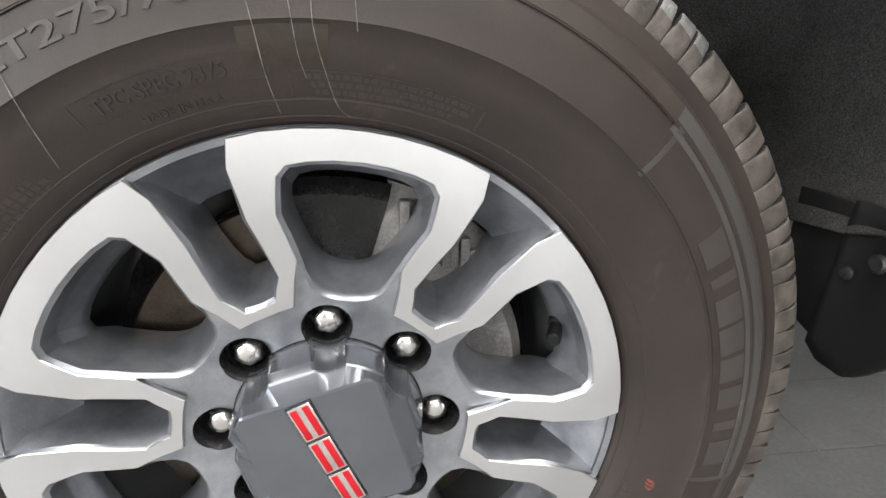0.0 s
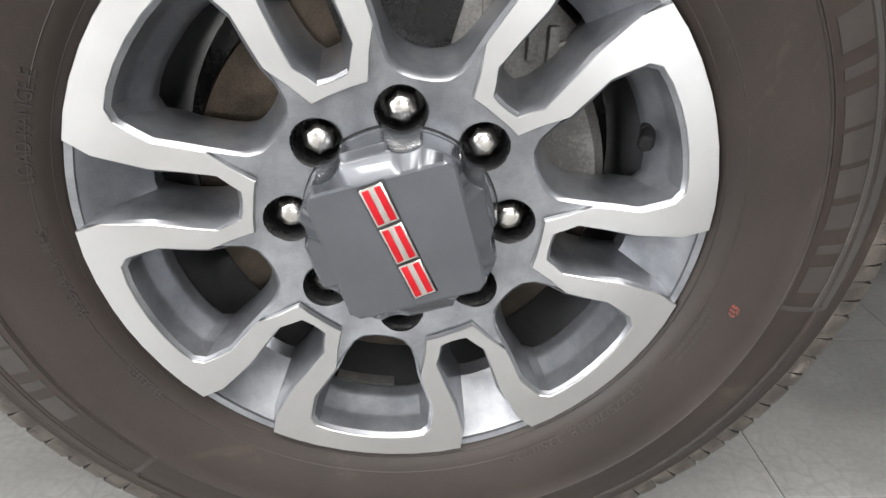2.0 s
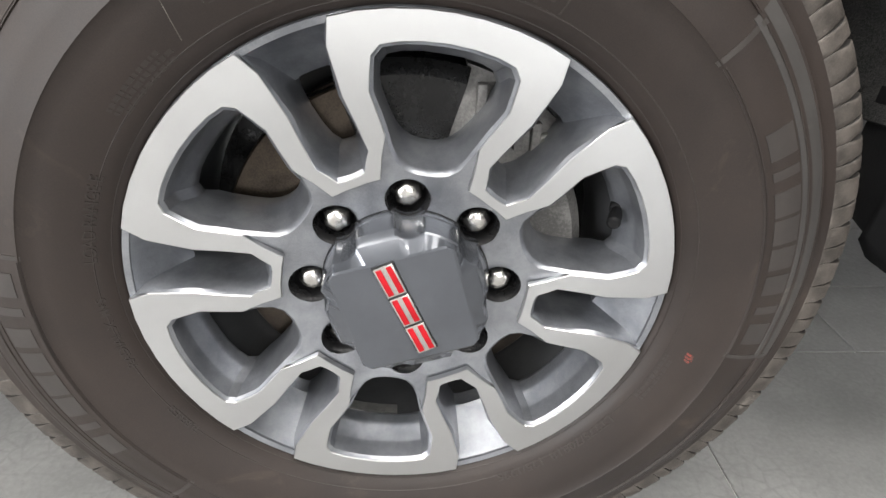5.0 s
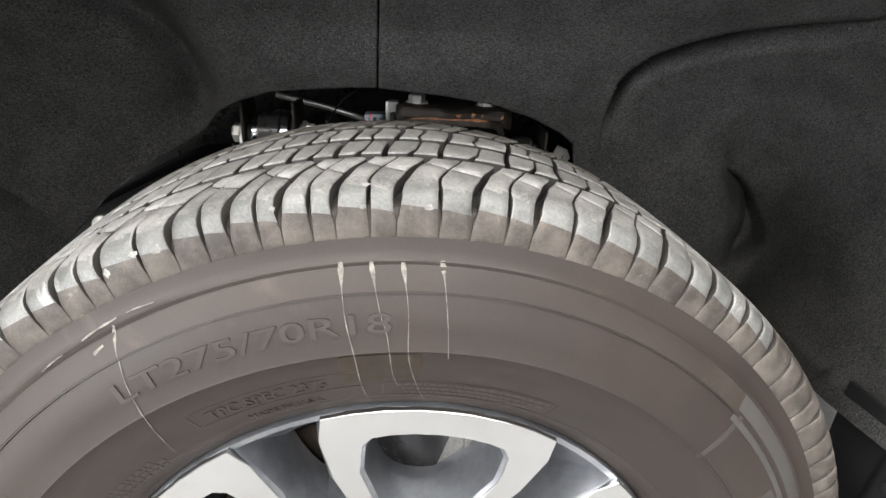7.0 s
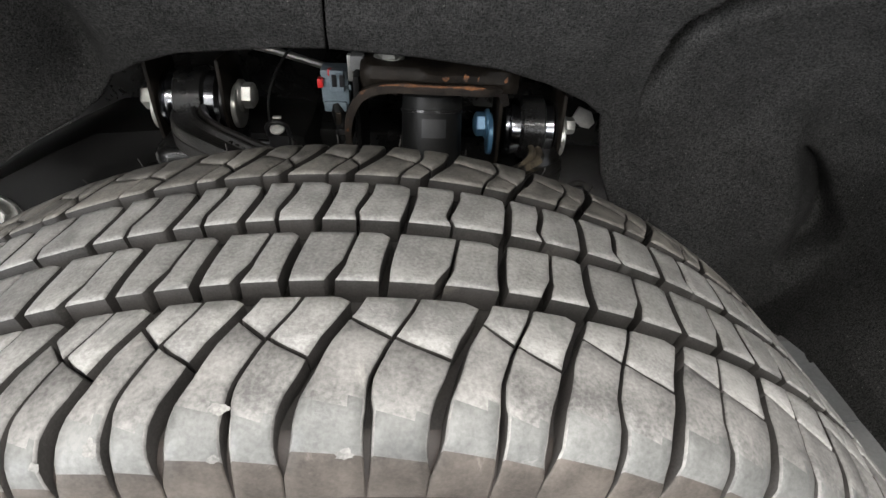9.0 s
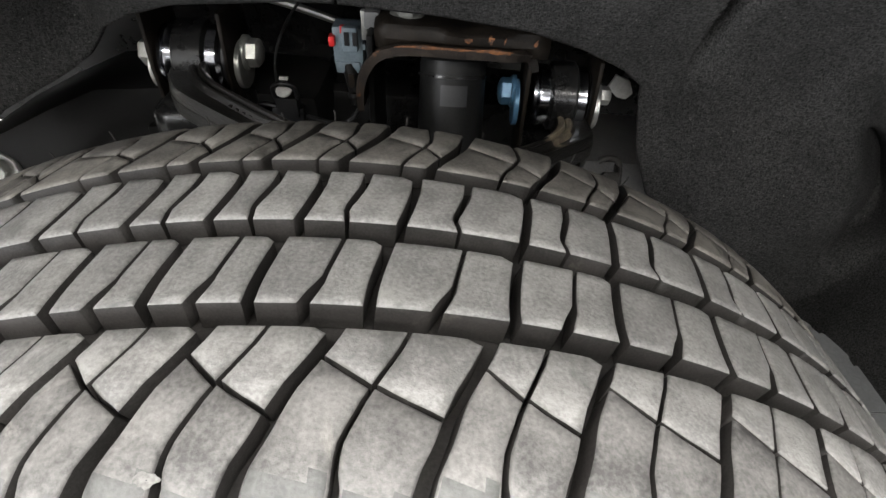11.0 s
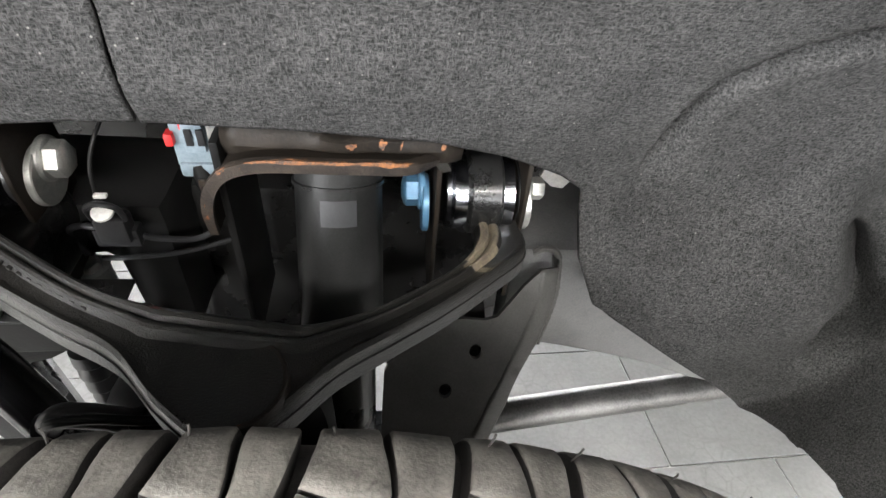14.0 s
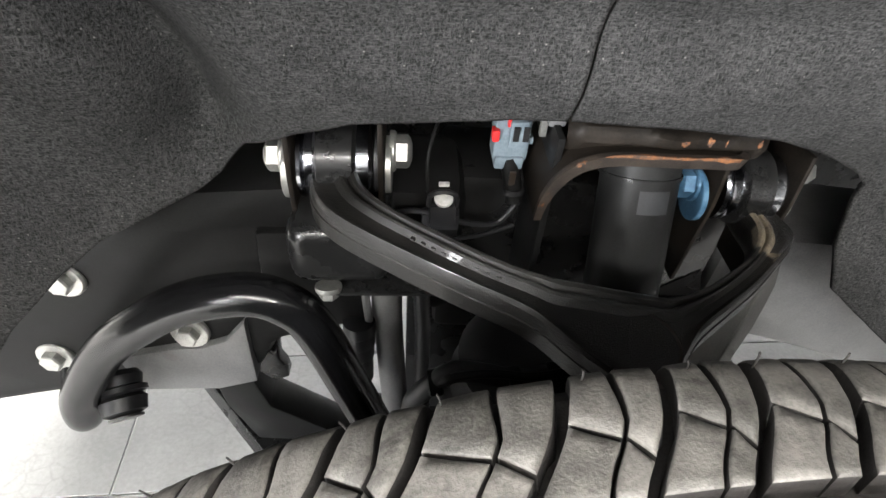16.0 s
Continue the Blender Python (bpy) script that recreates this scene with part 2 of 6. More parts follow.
def felt_material():
    """Needled black felt: short fibres lying in all directions, brushed patches and sparse bright lint."""
    m = bpy.data.materials.new("black_felt_liner")
    m.use_nodes = True
    nt = m.node_tree
    link = nt.links.new
    bsdf = nt.nodes["Principled BSDF"]
    geo = nt.nodes.new("ShaderNodeNewGeometry")
    fibres = []
    for stretch in ((240, 620, 950), (880, 620, 310), (540, 620, 540)):
        mapping = nt.nodes.new("ShaderNodeMapping")
        mapping.inputs["Scale"].default_value = stretch
        mapping.inputs["Rotation"].default_value = (0.0, 0.35, 0.0)
        link(geo.outputs["Position"], mapping.inputs["Vector"])
        n = node(nt, "ShaderNodeTexNoise", Scale=1.0, Detail=2.5, Roughness=0.65, Distortion=0.5)
        link(mapping.outputs[0], n.inputs["Vector"])
        fibres.append(n.outputs["Fac"])
    first = nt.nodes.new("ShaderNodeMath")
    first.operation = "MAXIMUM"
    link(fibres[0], first.inputs[0])
    link(fibres[1], first.inputs[1])
    mixed = nt.nodes.new("ShaderNodeMath")
    mixed.operation = "MULTIPLY_ADD"
    mixed.inputs[1].default_value = 0.45
    link(fibres[2], mixed.inputs[0])
    link(first.outputs[0], mixed.inputs[2])
    ramp = nt.nodes.new("ShaderNodeValToRGB")
    ramp.color_ramp.elements[0].position, ramp.color_ramp.elements[1].position = 0.64, 1.10
    ramp.color_ramp.elements[0].color, ramp.color_ramp.elements[1].color = (0.0125, 0.0124, 0.0123, 1), (0.070, 0.069, 0.068, 1)
    link(mixed.outputs[0], ramp.inputs[0])
    brushed = node(nt, "ShaderNodeTexNoise", Scale=17.0, Detail=4.0, Roughness=0.6)
    link(geo.outputs["Position"], brushed.inputs["Vector"])
    tone = nt.nodes.new("ShaderNodeMapRange")
    tone.inputs["From Min"].default_value, tone.inputs["From Max"].default_value = 0.3, 0.7
    tone.inputs["To Min"].default_value, tone.inputs["To Max"].default_value = 0.78, 1.20
    link(brushed.outputs["Fac"], tone.inputs["Value"])
    hsv = nt.nodes.new("ShaderNodeHueSaturation")
    link(tone.outputs[0], hsv.inputs["Value"])
    link(ramp.outputs[0], hsv.inputs["Color"])
    speck = node(nt, "ShaderNodeTexVoronoi", Scale=125.0, Randomness=1.0)
    link(geo.outputs["Position"], speck.inputs["Vector"])
    near = nt.nodes.new("ShaderNodeMapRange")
    near.inputs["From Min"].default_value, near.inputs["From Max"].default_value = 0.095, 0.04
    link(speck.outputs["Distance"], near.inputs["Value"])
    patch = node(nt, "ShaderNodeTexNoise", Scale=9.0, Detail=3.0, Roughness=0.7)
    link(geo.outputs["Position"], patch.inputs["Vector"])
    dusty = nt.nodes.new("ShaderNodeMapRange")
    dusty.inputs["From Min"].default_value, dusty.inputs["From Max"].default_value = 0.36, 0.56
    link(patch.outputs["Fac"], dusty.inputs["Value"])
    some = nt.nodes.new("ShaderNodeMath")
    some.operation = "MULTIPLY"
    link(near.outputs[0], some.inputs[0])
    link(dusty.outputs[0], some.inputs[1])
    lint = nt.nodes.new("ShaderNodeMix")
    lint.data_type = "RGBA"
    link(some.outputs[0], lint.inputs[0])
    link(hsv.outputs[0], lint.inputs[6])
    lint.inputs[7].default_value = (0.15, 0.146, 0.138, 1)
    link(lint.outputs[2], bsdf.inputs["Base Color"])
    bsdf.inputs["Roughness"].default_value = 0.95
    bsdf.inputs["Specular IOR Level"].default_value = 0.08
    bp = nt.nodes.new("ShaderNodeBump")
    bp.inputs["Strength"].default_value, bp.inputs["Distance"].default_value = 0.9, 0.0016
    link(mixed.outputs[0], bp.inputs["Height"])
    link(bp.outputs[0], bsdf.inputs["Normal"])
    return m


FELT = felt_material()
FLAP = material("black_splash_plastic", (0.009, 0.009, 0.0095), rough=0.6, grain=300, blotch=20, bump=0.3, spec=0.20)
PLASTIC = material("black_wiring_plastic", (0.017, 0.017, 0.018), rough=0.4, grain=500, blotch=60, bump=0.1, spec=0.35)
CONNECTOR = material("grey_connector_plastic", (0.17, 0.21, 0.24), (0.12, 0.155, 0.18), rough=0.42, grain=500, blotch=90, bump=0.05)
RED_PLASTIC = material("red_lock_tab", (0.70, 0.03, 0.03), rough=0.4, grain=500, blotch=90, bump=0.05)
BLUE = material("blue_coated_washer", (0.075, 0.17, 0.27), (0.045, 0.11, 0.19), rough=0.35, metal=0.3, grain=500, blotch=90, bump=0.05)
WHITE_CLIP = material("white_clip_plastic", (0.50, 0.50, 0.48), rough=0.45, grain=500, blotch=90, bump=0.05)
TORSION = material("torsion_bar_steel", (0.20, 0.195, 0.19), (0.10, 0.098, 0.095), rough=0.42, metal=0.8, grain=300, blotch=16,
                   stain=(0.16, 0.07, 0.03), stain_amount=0.12, stain_scale=30)
TILE = material("grey_porcelain_tile", (0.285, 0.283, 0.278), (0.215, 0.214, 0.211), rough=0.42, grain=120, blotch=6, bump=0.25,
                stain=(0.235, 0.233, 0.228), stain_amount=0.3, stain_scale=9, per_object=0.05, bump_scale=0.0015)
tile_nt = TILE.node_tree
crack = node(tile_nt, "ShaderNodeTexVoronoi", Scale=34.0)
crack.feature = "DISTANCE_TO_EDGE"
tile_geo = tile_nt.nodes.new("ShaderNodeNewGeometry")
tile_nt.links.new(tile_geo.outputs["Position"], crack.inputs["Vector"])
crack_line = tile_nt.nodes.new("ShaderNodeMapRange")
crack_line.inputs["From Max"].default_value = 0.10
tile_nt.links.new(crack.outputs["Distance"], crack_line.inputs["Value"])
patch = node(tile_nt, "ShaderNodeTexNoise", Scale=3.0, Detail=3.0)
tile_nt.links.new(tile_geo.outputs["Position"], patch.inputs["Vector"])
patch_amount = tile_nt.nodes.new("ShaderNodeMapRange")
patch_amount.inputs["From Min"].default_value, patch_amount.inputs["From Max"].default_value, patch_amount.inputs["To Max"].default_value = 0.45, 0.6, 0.75
tile_nt.links.new(patch.outputs["Fac"], patch_amount.inputs["Value"])
tile_mix = tile_nt.nodes.new("ShaderNodeMix")
tile_mix.data_type = "RGBA"
tile_bsdf = tile_nt.nodes["Principled BSDF"]
clean = tile_bsdf.inputs["Base Color"].links[0].from_socket
shade = tile_nt.nodes.new("ShaderNodeMix")
shade.data_type, shade.blend_type = "RGBA", "MULTIPLY"
shade.inputs[0].default_value = 1.0
tone = tile_nt.nodes.new("ShaderNodeValToRGB")
tone.color_ramp.elements[0].color, tone.color_ramp.elements[1].color = (0.84, 0.84, 0.84, 1), (1.04, 1.04, 1.04, 1)
tile_nt.links.new(crack_line.outputs[0], tone.inputs[0])
tile_nt.links.new(clean, shade.inputs[6])
tile_nt.links.new(tone.outputs[0], shade.inputs[7])
tile_nt.links.new(patch_amount.outputs[0], tile_mix.inputs[0])
tile_nt.links.new(clean, tile_mix.inputs[6])
tile_nt.links.new(shade.outputs[2], tile_mix.inputs[7])
tile_nt.links.new(tile_mix.outputs[2], tile_bsdf.inputs["Base Color"])
GROUT = material("pale_grout", (0.60, 0.59, 0.57), rough=0.8, grain=300, blotch=20)
CEILING_PAINT = material("ceiling_paint", (0.60, 0.60, 0.59), rough=0.8, grain=200, blotch=2, bump=0.05)
WALLPAINT = material("showroom_wall_paint", (0.30, 0.30, 0.295), rough=0.7, grain=200, blotch=2, bump=0.05)
BODY = material("truck_body_paint", (0.05, 0.05, 0.055), rough=0.3, grain=800, blotch=3, bump=0.0, coat=0.5)


# ---- mesh helpers ----
def base_of(ob):
    p = Vector((0, 0, 0))
    while ob:
        p += ob.location
        ob = ob.parent
    return p


def thing(name, base, label, category, group=""):
    ob = new(name)
    ob.location = base
    ob.empty_display_size = 0.05
    return tagged(ob, label, category, group)


SETTLE = None


def finish(bm, material_, smooth=True, angle=35):
    if SETTLE:
        bm.transform(SETTLE)
    bmesh.ops.recalc_face_normals(bm, faces=bm.faces)
    me = bpy.data.meshes.new("mesh")
    for f in bm.faces:
        f.smooth = smooth
    if smooth:
        lim = radians(angle)
        for e in bm.edges:
            if len(e.link_faces) == 2 and e.calc_face_angle(0) > lim:
                e.smooth = False
    bm.to_mesh(me)
    bm.free()
    me.materials.append(material_)
    return me


def part(name, bm, material_, parent, label="", smooth=True, angle=35):
    """One mesh under a thing or a part; the bmesh is in world metres."""
    me = finish(bm, material_, smooth, angle)
    o = base_of(parent)
    me.transform(Matrix.Translation(-o))
    ob = new(name, me)
    ob.parent = parent
    if label:
        tagged(ob, label)
    return ob


def solid(name, bm, material_, base, label, category, group="", kind="", smooth=True, angle=35):
    me = finish(bm, material_, smooth, angle)
    me.transform(Matrix.Translation(-Vector(base)))
    ob = new(name, me)
    ob.location = base
    return tagged(ob, label, category, group, kind)


def loft(bm, rings, closed=True, cap=False):
    """Skins a row of vertex rings of equal length."""
    rows = [[bm.verts.new(p) for p in ring] for ring in rings]
    n = len(rows[0])
    for a, b in zip(rows, rows[1:]):
        for i in range(n if closed else n - 1):
            j = (i + 1) % n
            bm.faces.new((a[i], a[j], b[j], b[i]))
    if cap:
        bm.faces.new(rows[0][::-1])
        bm.faces.new(rows[-1])
    return rows


def smooth_path(points, steps=6):
    pts = [Vector(p) for p in points]
    if len(pts) < 3:
        return pts
    ext = [2 * pts[0] - pts[1]] + pts + [2 * pts[-1] - pts[-2]]
    out = []
    for i in range(1, len(ext) - 2):
        p0, p1, p2, p3 = ext[i - 1:i + 3]
        for s in range(steps):
            t = s / steps
            out.append(0.5 * ((2 * p1) + (p2 - p0) * t + (2 * p0 - 5 * p1 + 4 * p2 - p3) * t * t + (3 * p1 - p0 - 3 * p2 + p3) * t ** 3))
    out.append(pts[-1])
    return out


def sweep(bm, points, section, up=(0, 0, 1), steps=6, cap=True, scale=None):
    """Sweeps a closed section (side, up) along a smoothed path."""
    path = smooth_path(points, steps)
    rings = []
    for i, p in enumerate(path):
        d = (path[min(i + 1, len(path) - 1)] - path[max(i - 1, 0)]).normalized()
        side = d.cross(Vector(up))
        side = side.normalized() if side.length > 1e-5 else Vector((1, 0, 0))
        top = side.cross(d).normalized()
        k = scale(i / (len(path) - 1)) if scale else 1.0
        rings.append([p + side * (a * k) + top * (b * k) for a, b in section])
    loft(bm, rings, True, cap)
    return bm


def circle(r, n=14):
    return [(r * math.cos(2 * math.pi * i / n), r * math.sin(2 * math.pi * i / n)) for i in range(n)]


def tube(points, r, n=14, up=(0, 0.02, 1), steps=6):
    return sweep(bmesh.new(), points, circle(r, n), up, steps)


def turned(profile, centre, axis, n=32, bm=None):
    """Revolves (along, radius) pairs about an axis through centre."""
    bm = bm or bmesh.new()
    q = Vector(axis).normalized().to_track_quat("Z", "Y").to_matrix()
    c = Vector(centre)
    rings = [[c + q @ Vector((r * math.cos(2 * math.pi * i / n), r * math.sin(2 * math.pi * i / n), a)) for i in range(n)] for a, r in profile]
    loft(bm, rings, True, True)
    return bm


def box(lo, hi, bevel=0.002, segments=2):
    bm = bmesh.new()
    bmesh.ops.create_cube(bm, size=1)
    for v in bm.verts:
        v.co = Vector([(lo[k] + hi[k]) / 2 + v.co[k] * (hi[k] - lo[k]) for k in range(3)])
    if bevel:
        bmesh.ops.bevel(bm, geom=list(bm.edges), offset=bevel, segments=segments, profile=0.6, affect="EDGES")
    return bm


def plate(outline, to_world, thick, bevel=0.0012):
    """A flat plate: outline of (u, v) pairs, to_world(u, v, w) with w from 0 to thick."""
    bm = bmesh.new()
    a = [bm.verts.new(to_world(u, v, 0)) for u, v in outline]
    b = [bm.verts.new(to_world(u, v, thick)) for u, v in outline]
    n = len(a)
    bm.faces.new(a)
    bm.faces.new(b[::-1])
    for i in range(n):
        bm.faces.new((a[i], b[i], b[(i + 1) % n], a[(i + 1) % n]))
    bmesh.ops.recalc_face_normals(bm, faces=bm.faces)
    if bevel:
        sharp = [e for e in bm.edges if e.calc_face_angle(0) > 0.5]
        bmesh.ops.bevel(bm, geom=sharp, offset=bevel, segments=2, profile=0.5, affect="EDGES")
    return bm


def hex_bolt(centre, axis, r=0.010, h=0.009, flange=0.014, fh=0.003, dome=0.0):
    """A hexagon head on a flange; centre is the seat, axis points outwards."""
    bm = bmesh.new()
    c, ax = Vector(centre), Vector(axis).normalized()
    q = ax.to_track_quat("Z", "Y").to_matrix()
    if flange:
        turned([(-0.002, flange), (fh * 0.5, flange), (fh, flange * 0.93), (fh, flange * 0.5)], c, ax, 24, bm)
    rings = []
    for a, k in ((fh * 0.9, 1.0), (fh + h * 0.8, 1.0), (fh + h, 0.86), (fh + h + dome, 0.45 if dome else 0.5)):
        rings.append([c + q @ Vector((r * k * math.cos(math.pi * i / 3), r * k * math.sin(math.pi * i / 3), a)) for i in range(6)])
    loft(bm, rings, True, True)
    return bm


def interp(x, table):
    for (a, p), (b, q) in zip(table, table[1:]):
        if x <= b:
            t = min(max((x - a) / (b - a), 0), 1)
            return p + (q - p) * t
    return table[-1][1]


def step01(x):
    x = min(max(x, 0.0), 1.0)
    return x * x * (3 - 2 * x)

# ---- room ----
ROW_EDGES = [-3.2, -2.87, -2.54, -2.22, -1.90, -1.57, -1.25, -0.93, -0.61, -0.285, 0.042, 0.369, 0.600, 0.891, 1.21, 1.53, 1.85, 2.17, 2.50, 2.82, 3.14, 3.46]
bm = bmesh.new()
bmesh.ops.create_grid(bm, x_segments=1, y_segments=1, size=1)
for v in bm.verts:
    v.co = Vector((v.co.x * 8, v.co.y * 8, -0.004))
floor = solid("floor", bm, GROUT, (0, 0, 0), "pale grout bed under grey showroom floor tiles", "floor", kind="structure", smooth=False)
# Unseen shell added to close the room; dark walls hold down bounced light
bm = bmesh.new()
bmesh.ops.create_grid(bm, x_segments=1, y_segments=1, size=1)
for v in bm.verts:
    v.co = Vector((v.co.x * 8, -v.co.y * 8, 3.7))
solid("ceiling", bm, CEILING_PAINT, (0, 0, 3.7), "plain white showroom ceiling", "ceiling", kind="structure", smooth=False)
for nm, lo, hi in (("wall_north", (-8, 7, 0), (8, 7.15, 3.7)), ("wall_south", (-8, -7.15, 0), (8, -7, 3.7)),
                   ("wall_east", (7.5, -7, 0), (7.65, 7, 3.7)), ("wall_west", (-7.65, -7, 0), (-7.5, 7, 3.7))):
    solid(nm, box(lo, hi, 0), WALLPAINT, ((lo[0] + hi[0]) / 2, (lo[1] + hi[1]) / 2, 0), "plain grey painted showroom wall", "wall", kind="structure", smooth=False)

# ---- wheel ----
HUB = Vector((0, 0, 0.41))


def wh(r, a, y):
    """Wheel place from radius, degrees from the rear towards the top, and depth."""
    return Vector((r * math.cos(radians(a)), y, HUB.z + r * math.sin(radians(a))))


wheel = thing("wheel", HUB, "grey and machined alloy truck wheel with a dusty all-season tyre", "wheel")


def ring(profile, n=144, bm=None):
    """Revolves (radius, depth) pairs about the axle."""
    bm = bm or bmesh.new()
    loft(bm, [[wh(r, 360 * i / n, y) for i in range(n)] for r, y in profile])
    return bm


# tyre section: tread contour by its own running width s, sidewall by radius
MID = 0.0858
CONTOUR = [(-0.062, 0.3785, -0.0285), (-0.055, 0.3855, -0.0277), (-0.040, 0.4000, -0.0255), (-0.028, 0.4095, -0.0215), (-0.020, 0.4140, -0.0165), (-0.010, 0.4172, -0.0085), (0.004, 0.4190, 0.0040),
           (0.015, 0.4198, 0.0150), (0.035, 0.4205, 0.0350), (0.060, 0.4210, 0.060), (MID, 0.4212, MID)]


def contour(s):
    m = s > MID
    if m:
        s = 2 * MID - s
    r = interp(s, [(a, b) for a, b, c in CONTOUR])
    y = interp(s, [(a, c) for a, b, c in CONTOUR])
    return (r, 2 * MID - y) if m else (r, y)


def groove_depth(s):
    if s > MID:
        s = 2 * MID - s
    return interp(s, [(-0.062, 0.0), (-0.050, 0.0015), (-0.030, 0.0075), (-0.012, 0.0110), (0.004, 0.0125), (0.03, 0.0130)])


SIDE = [(0.2440, 0.012), (0.2470, -0.006), (0.2490, -0.0145), (0.2520, -0.0185), (0.2560, -0.0215), (0.2590, -0.0258), (0.2650, -0.0292), (0.2720, -0.0330), (0.2850, -0.0393),
        (0.3000, -0.0450), (0.3135, -0.0476), (0.3146, -0.0489), (0.3158, -0.0484), (0.3300, -0.0476), (0.3420, -0.0452), (0.3530, -0.0410), (0.3537, -0.0422), (0.3600, -0.0396),
        (0.3680, -0.0345), (0.3692, -0.0330), (0.3716, -0.0330), (0.3728, -0.0312), (0.3785, -0.0290), (0.3842, -0.0278)]


def sidewall(r):
    return interp(r, SIDE)


floor_line = [(contour(s)[0] - groove_depth(s), contour(s)[1] + 0.3 * groove_depth(s) * (1 if s < MID else -1) * (1 if abs(s - MID) > 0.08 else 0))
              for s in [-0.056 + i * 0.2836 / 64 for i in range(65)]]
profile = SIDE[:-1] + floor_line + [(r, 2 * MID - y) for r, y in SIDE[::-1]]
bm = ring(profile, 200)
for v in bm.verts:
    v.co.z = max(v.co.z, 0.001)
tyre = part("tyre", bm, RUBBER, wheel, "black rubber tyre, dusty, with moulded lettering and drip marks", angle=50)
for a0, a1, inner_r in ((46.3, 170.0, 0.3540), (-10.0, -134.0, 0.3540), (46.3, -10.0, 0.3475), (226.0, 170.0, 0.3475)):
    bm = bmesh.new()
    loft(bm, [[wh(r, a0 + (a1 - a0) * i / 80, sidewall(r) + dy) for i in range(81)] for r, dy in ((0.3690, -0.0012), (0.3680, -0.0006), (0.3610, -0.0006), (inner_r + 0.001, -0.0006), (inner_r, 0.001))], closed=False)
    part("sidewall_band", bm, RUBBER_SMOOTH if (a0, a1) == (46.3, -10.0) else RUBBER_BAND, tyre, "smooth lighter rubber band" if (a0, a1) == (46.3, -10.0) else "smooth rubber band")
for r in (0.2552, 0.2668):
    part("bead_rib", ring([(r - 0.0006, sidewall(r) + 0.0004), (r - 0.0002, sidewall(r) - 0.0003), (r + 0.0003, sidewall(r) - 0.0003), (r + 0.0007, sidewall(r) + 0.0004)], 160), LETTER, tyre)

# tread pitches, degrees forward of the top towards the rear
PITCHES = [-30.0, -25.2, -18.3, -13.1, -8.55, -3.75, 1.75, 8.7, 14.5, 21.35, 28.1]
steps_ = [(6.6, 5.3, 5.1, 6.9, 5.6)[k % 5] for k in range(51)]
STARTS = PITCHES + [28.1 + sum(steps_[:k]) * (330.0 - 28.1) / sum(steps_) for k in range(1, 51)]


def tread_place(th, s, drop=0.0):
    r, y = contour(s)
    if drop:
        r -= drop
        y += (0.35 if s < 0.01 else (-0.35 if s > 2 * MID - 0.01 else 0)) * drop
    p = wh(r, 90 - th, y)
    return p


G_OUT = [(-0.062, -3.0), (-0.033, -2.95), (-0.020, -2.85), (-0.012, -2.6), (-0.003, -2.1), (0.012, -1.45), (0.030, -0.1), (0.037, 0.3)]
SIPE_F = [(-0.062, 0.57), (-0.040, 0.56), (-0.017, 0.53), (-0.010, 0.48), (-0.003, 0.44), (0.012, 0.467), (0.036, 0.455)]
ROW1_G = [(0.042, 1.50), (0.055, 1.60), (0.065, 1.82), (0.075, 2.10), (0.082, 2.30)]
ROW1_F = [(0.042, 0.41), (0.046, 0.445), (0.0585, 0.555), (0.065, 0.56), (0.072, 0.565), (0.082, 0.57)]
ROW2_G = [(0.086, 2.45), (0.092, 2.8), (0.104, 3.2), (0.118, 3.6), (0.130, 3.7)]
ROW2_F = [(0.086, 0.50), (0.094, 0.46), (0.101, 0.39), (0.106, 0.405), (0.122, 0.45), (0.130, 0.46)]
ROW3_G = [(0.1385, 4.5), (0.145, 5.0), (0.155, 5.95), (0.165, 6.7), (0.175, 7.12), (0.186, 7.5), (0.195, 7.7), (0.230, 8.0)]
ROW3_F = [(0.1385, 0.66), (0.150, 0.61), (0.160, 0.61), (0.168, 0.60), (0.178, 0.54), (0.188, 0.485), (0.230, 0.47)]


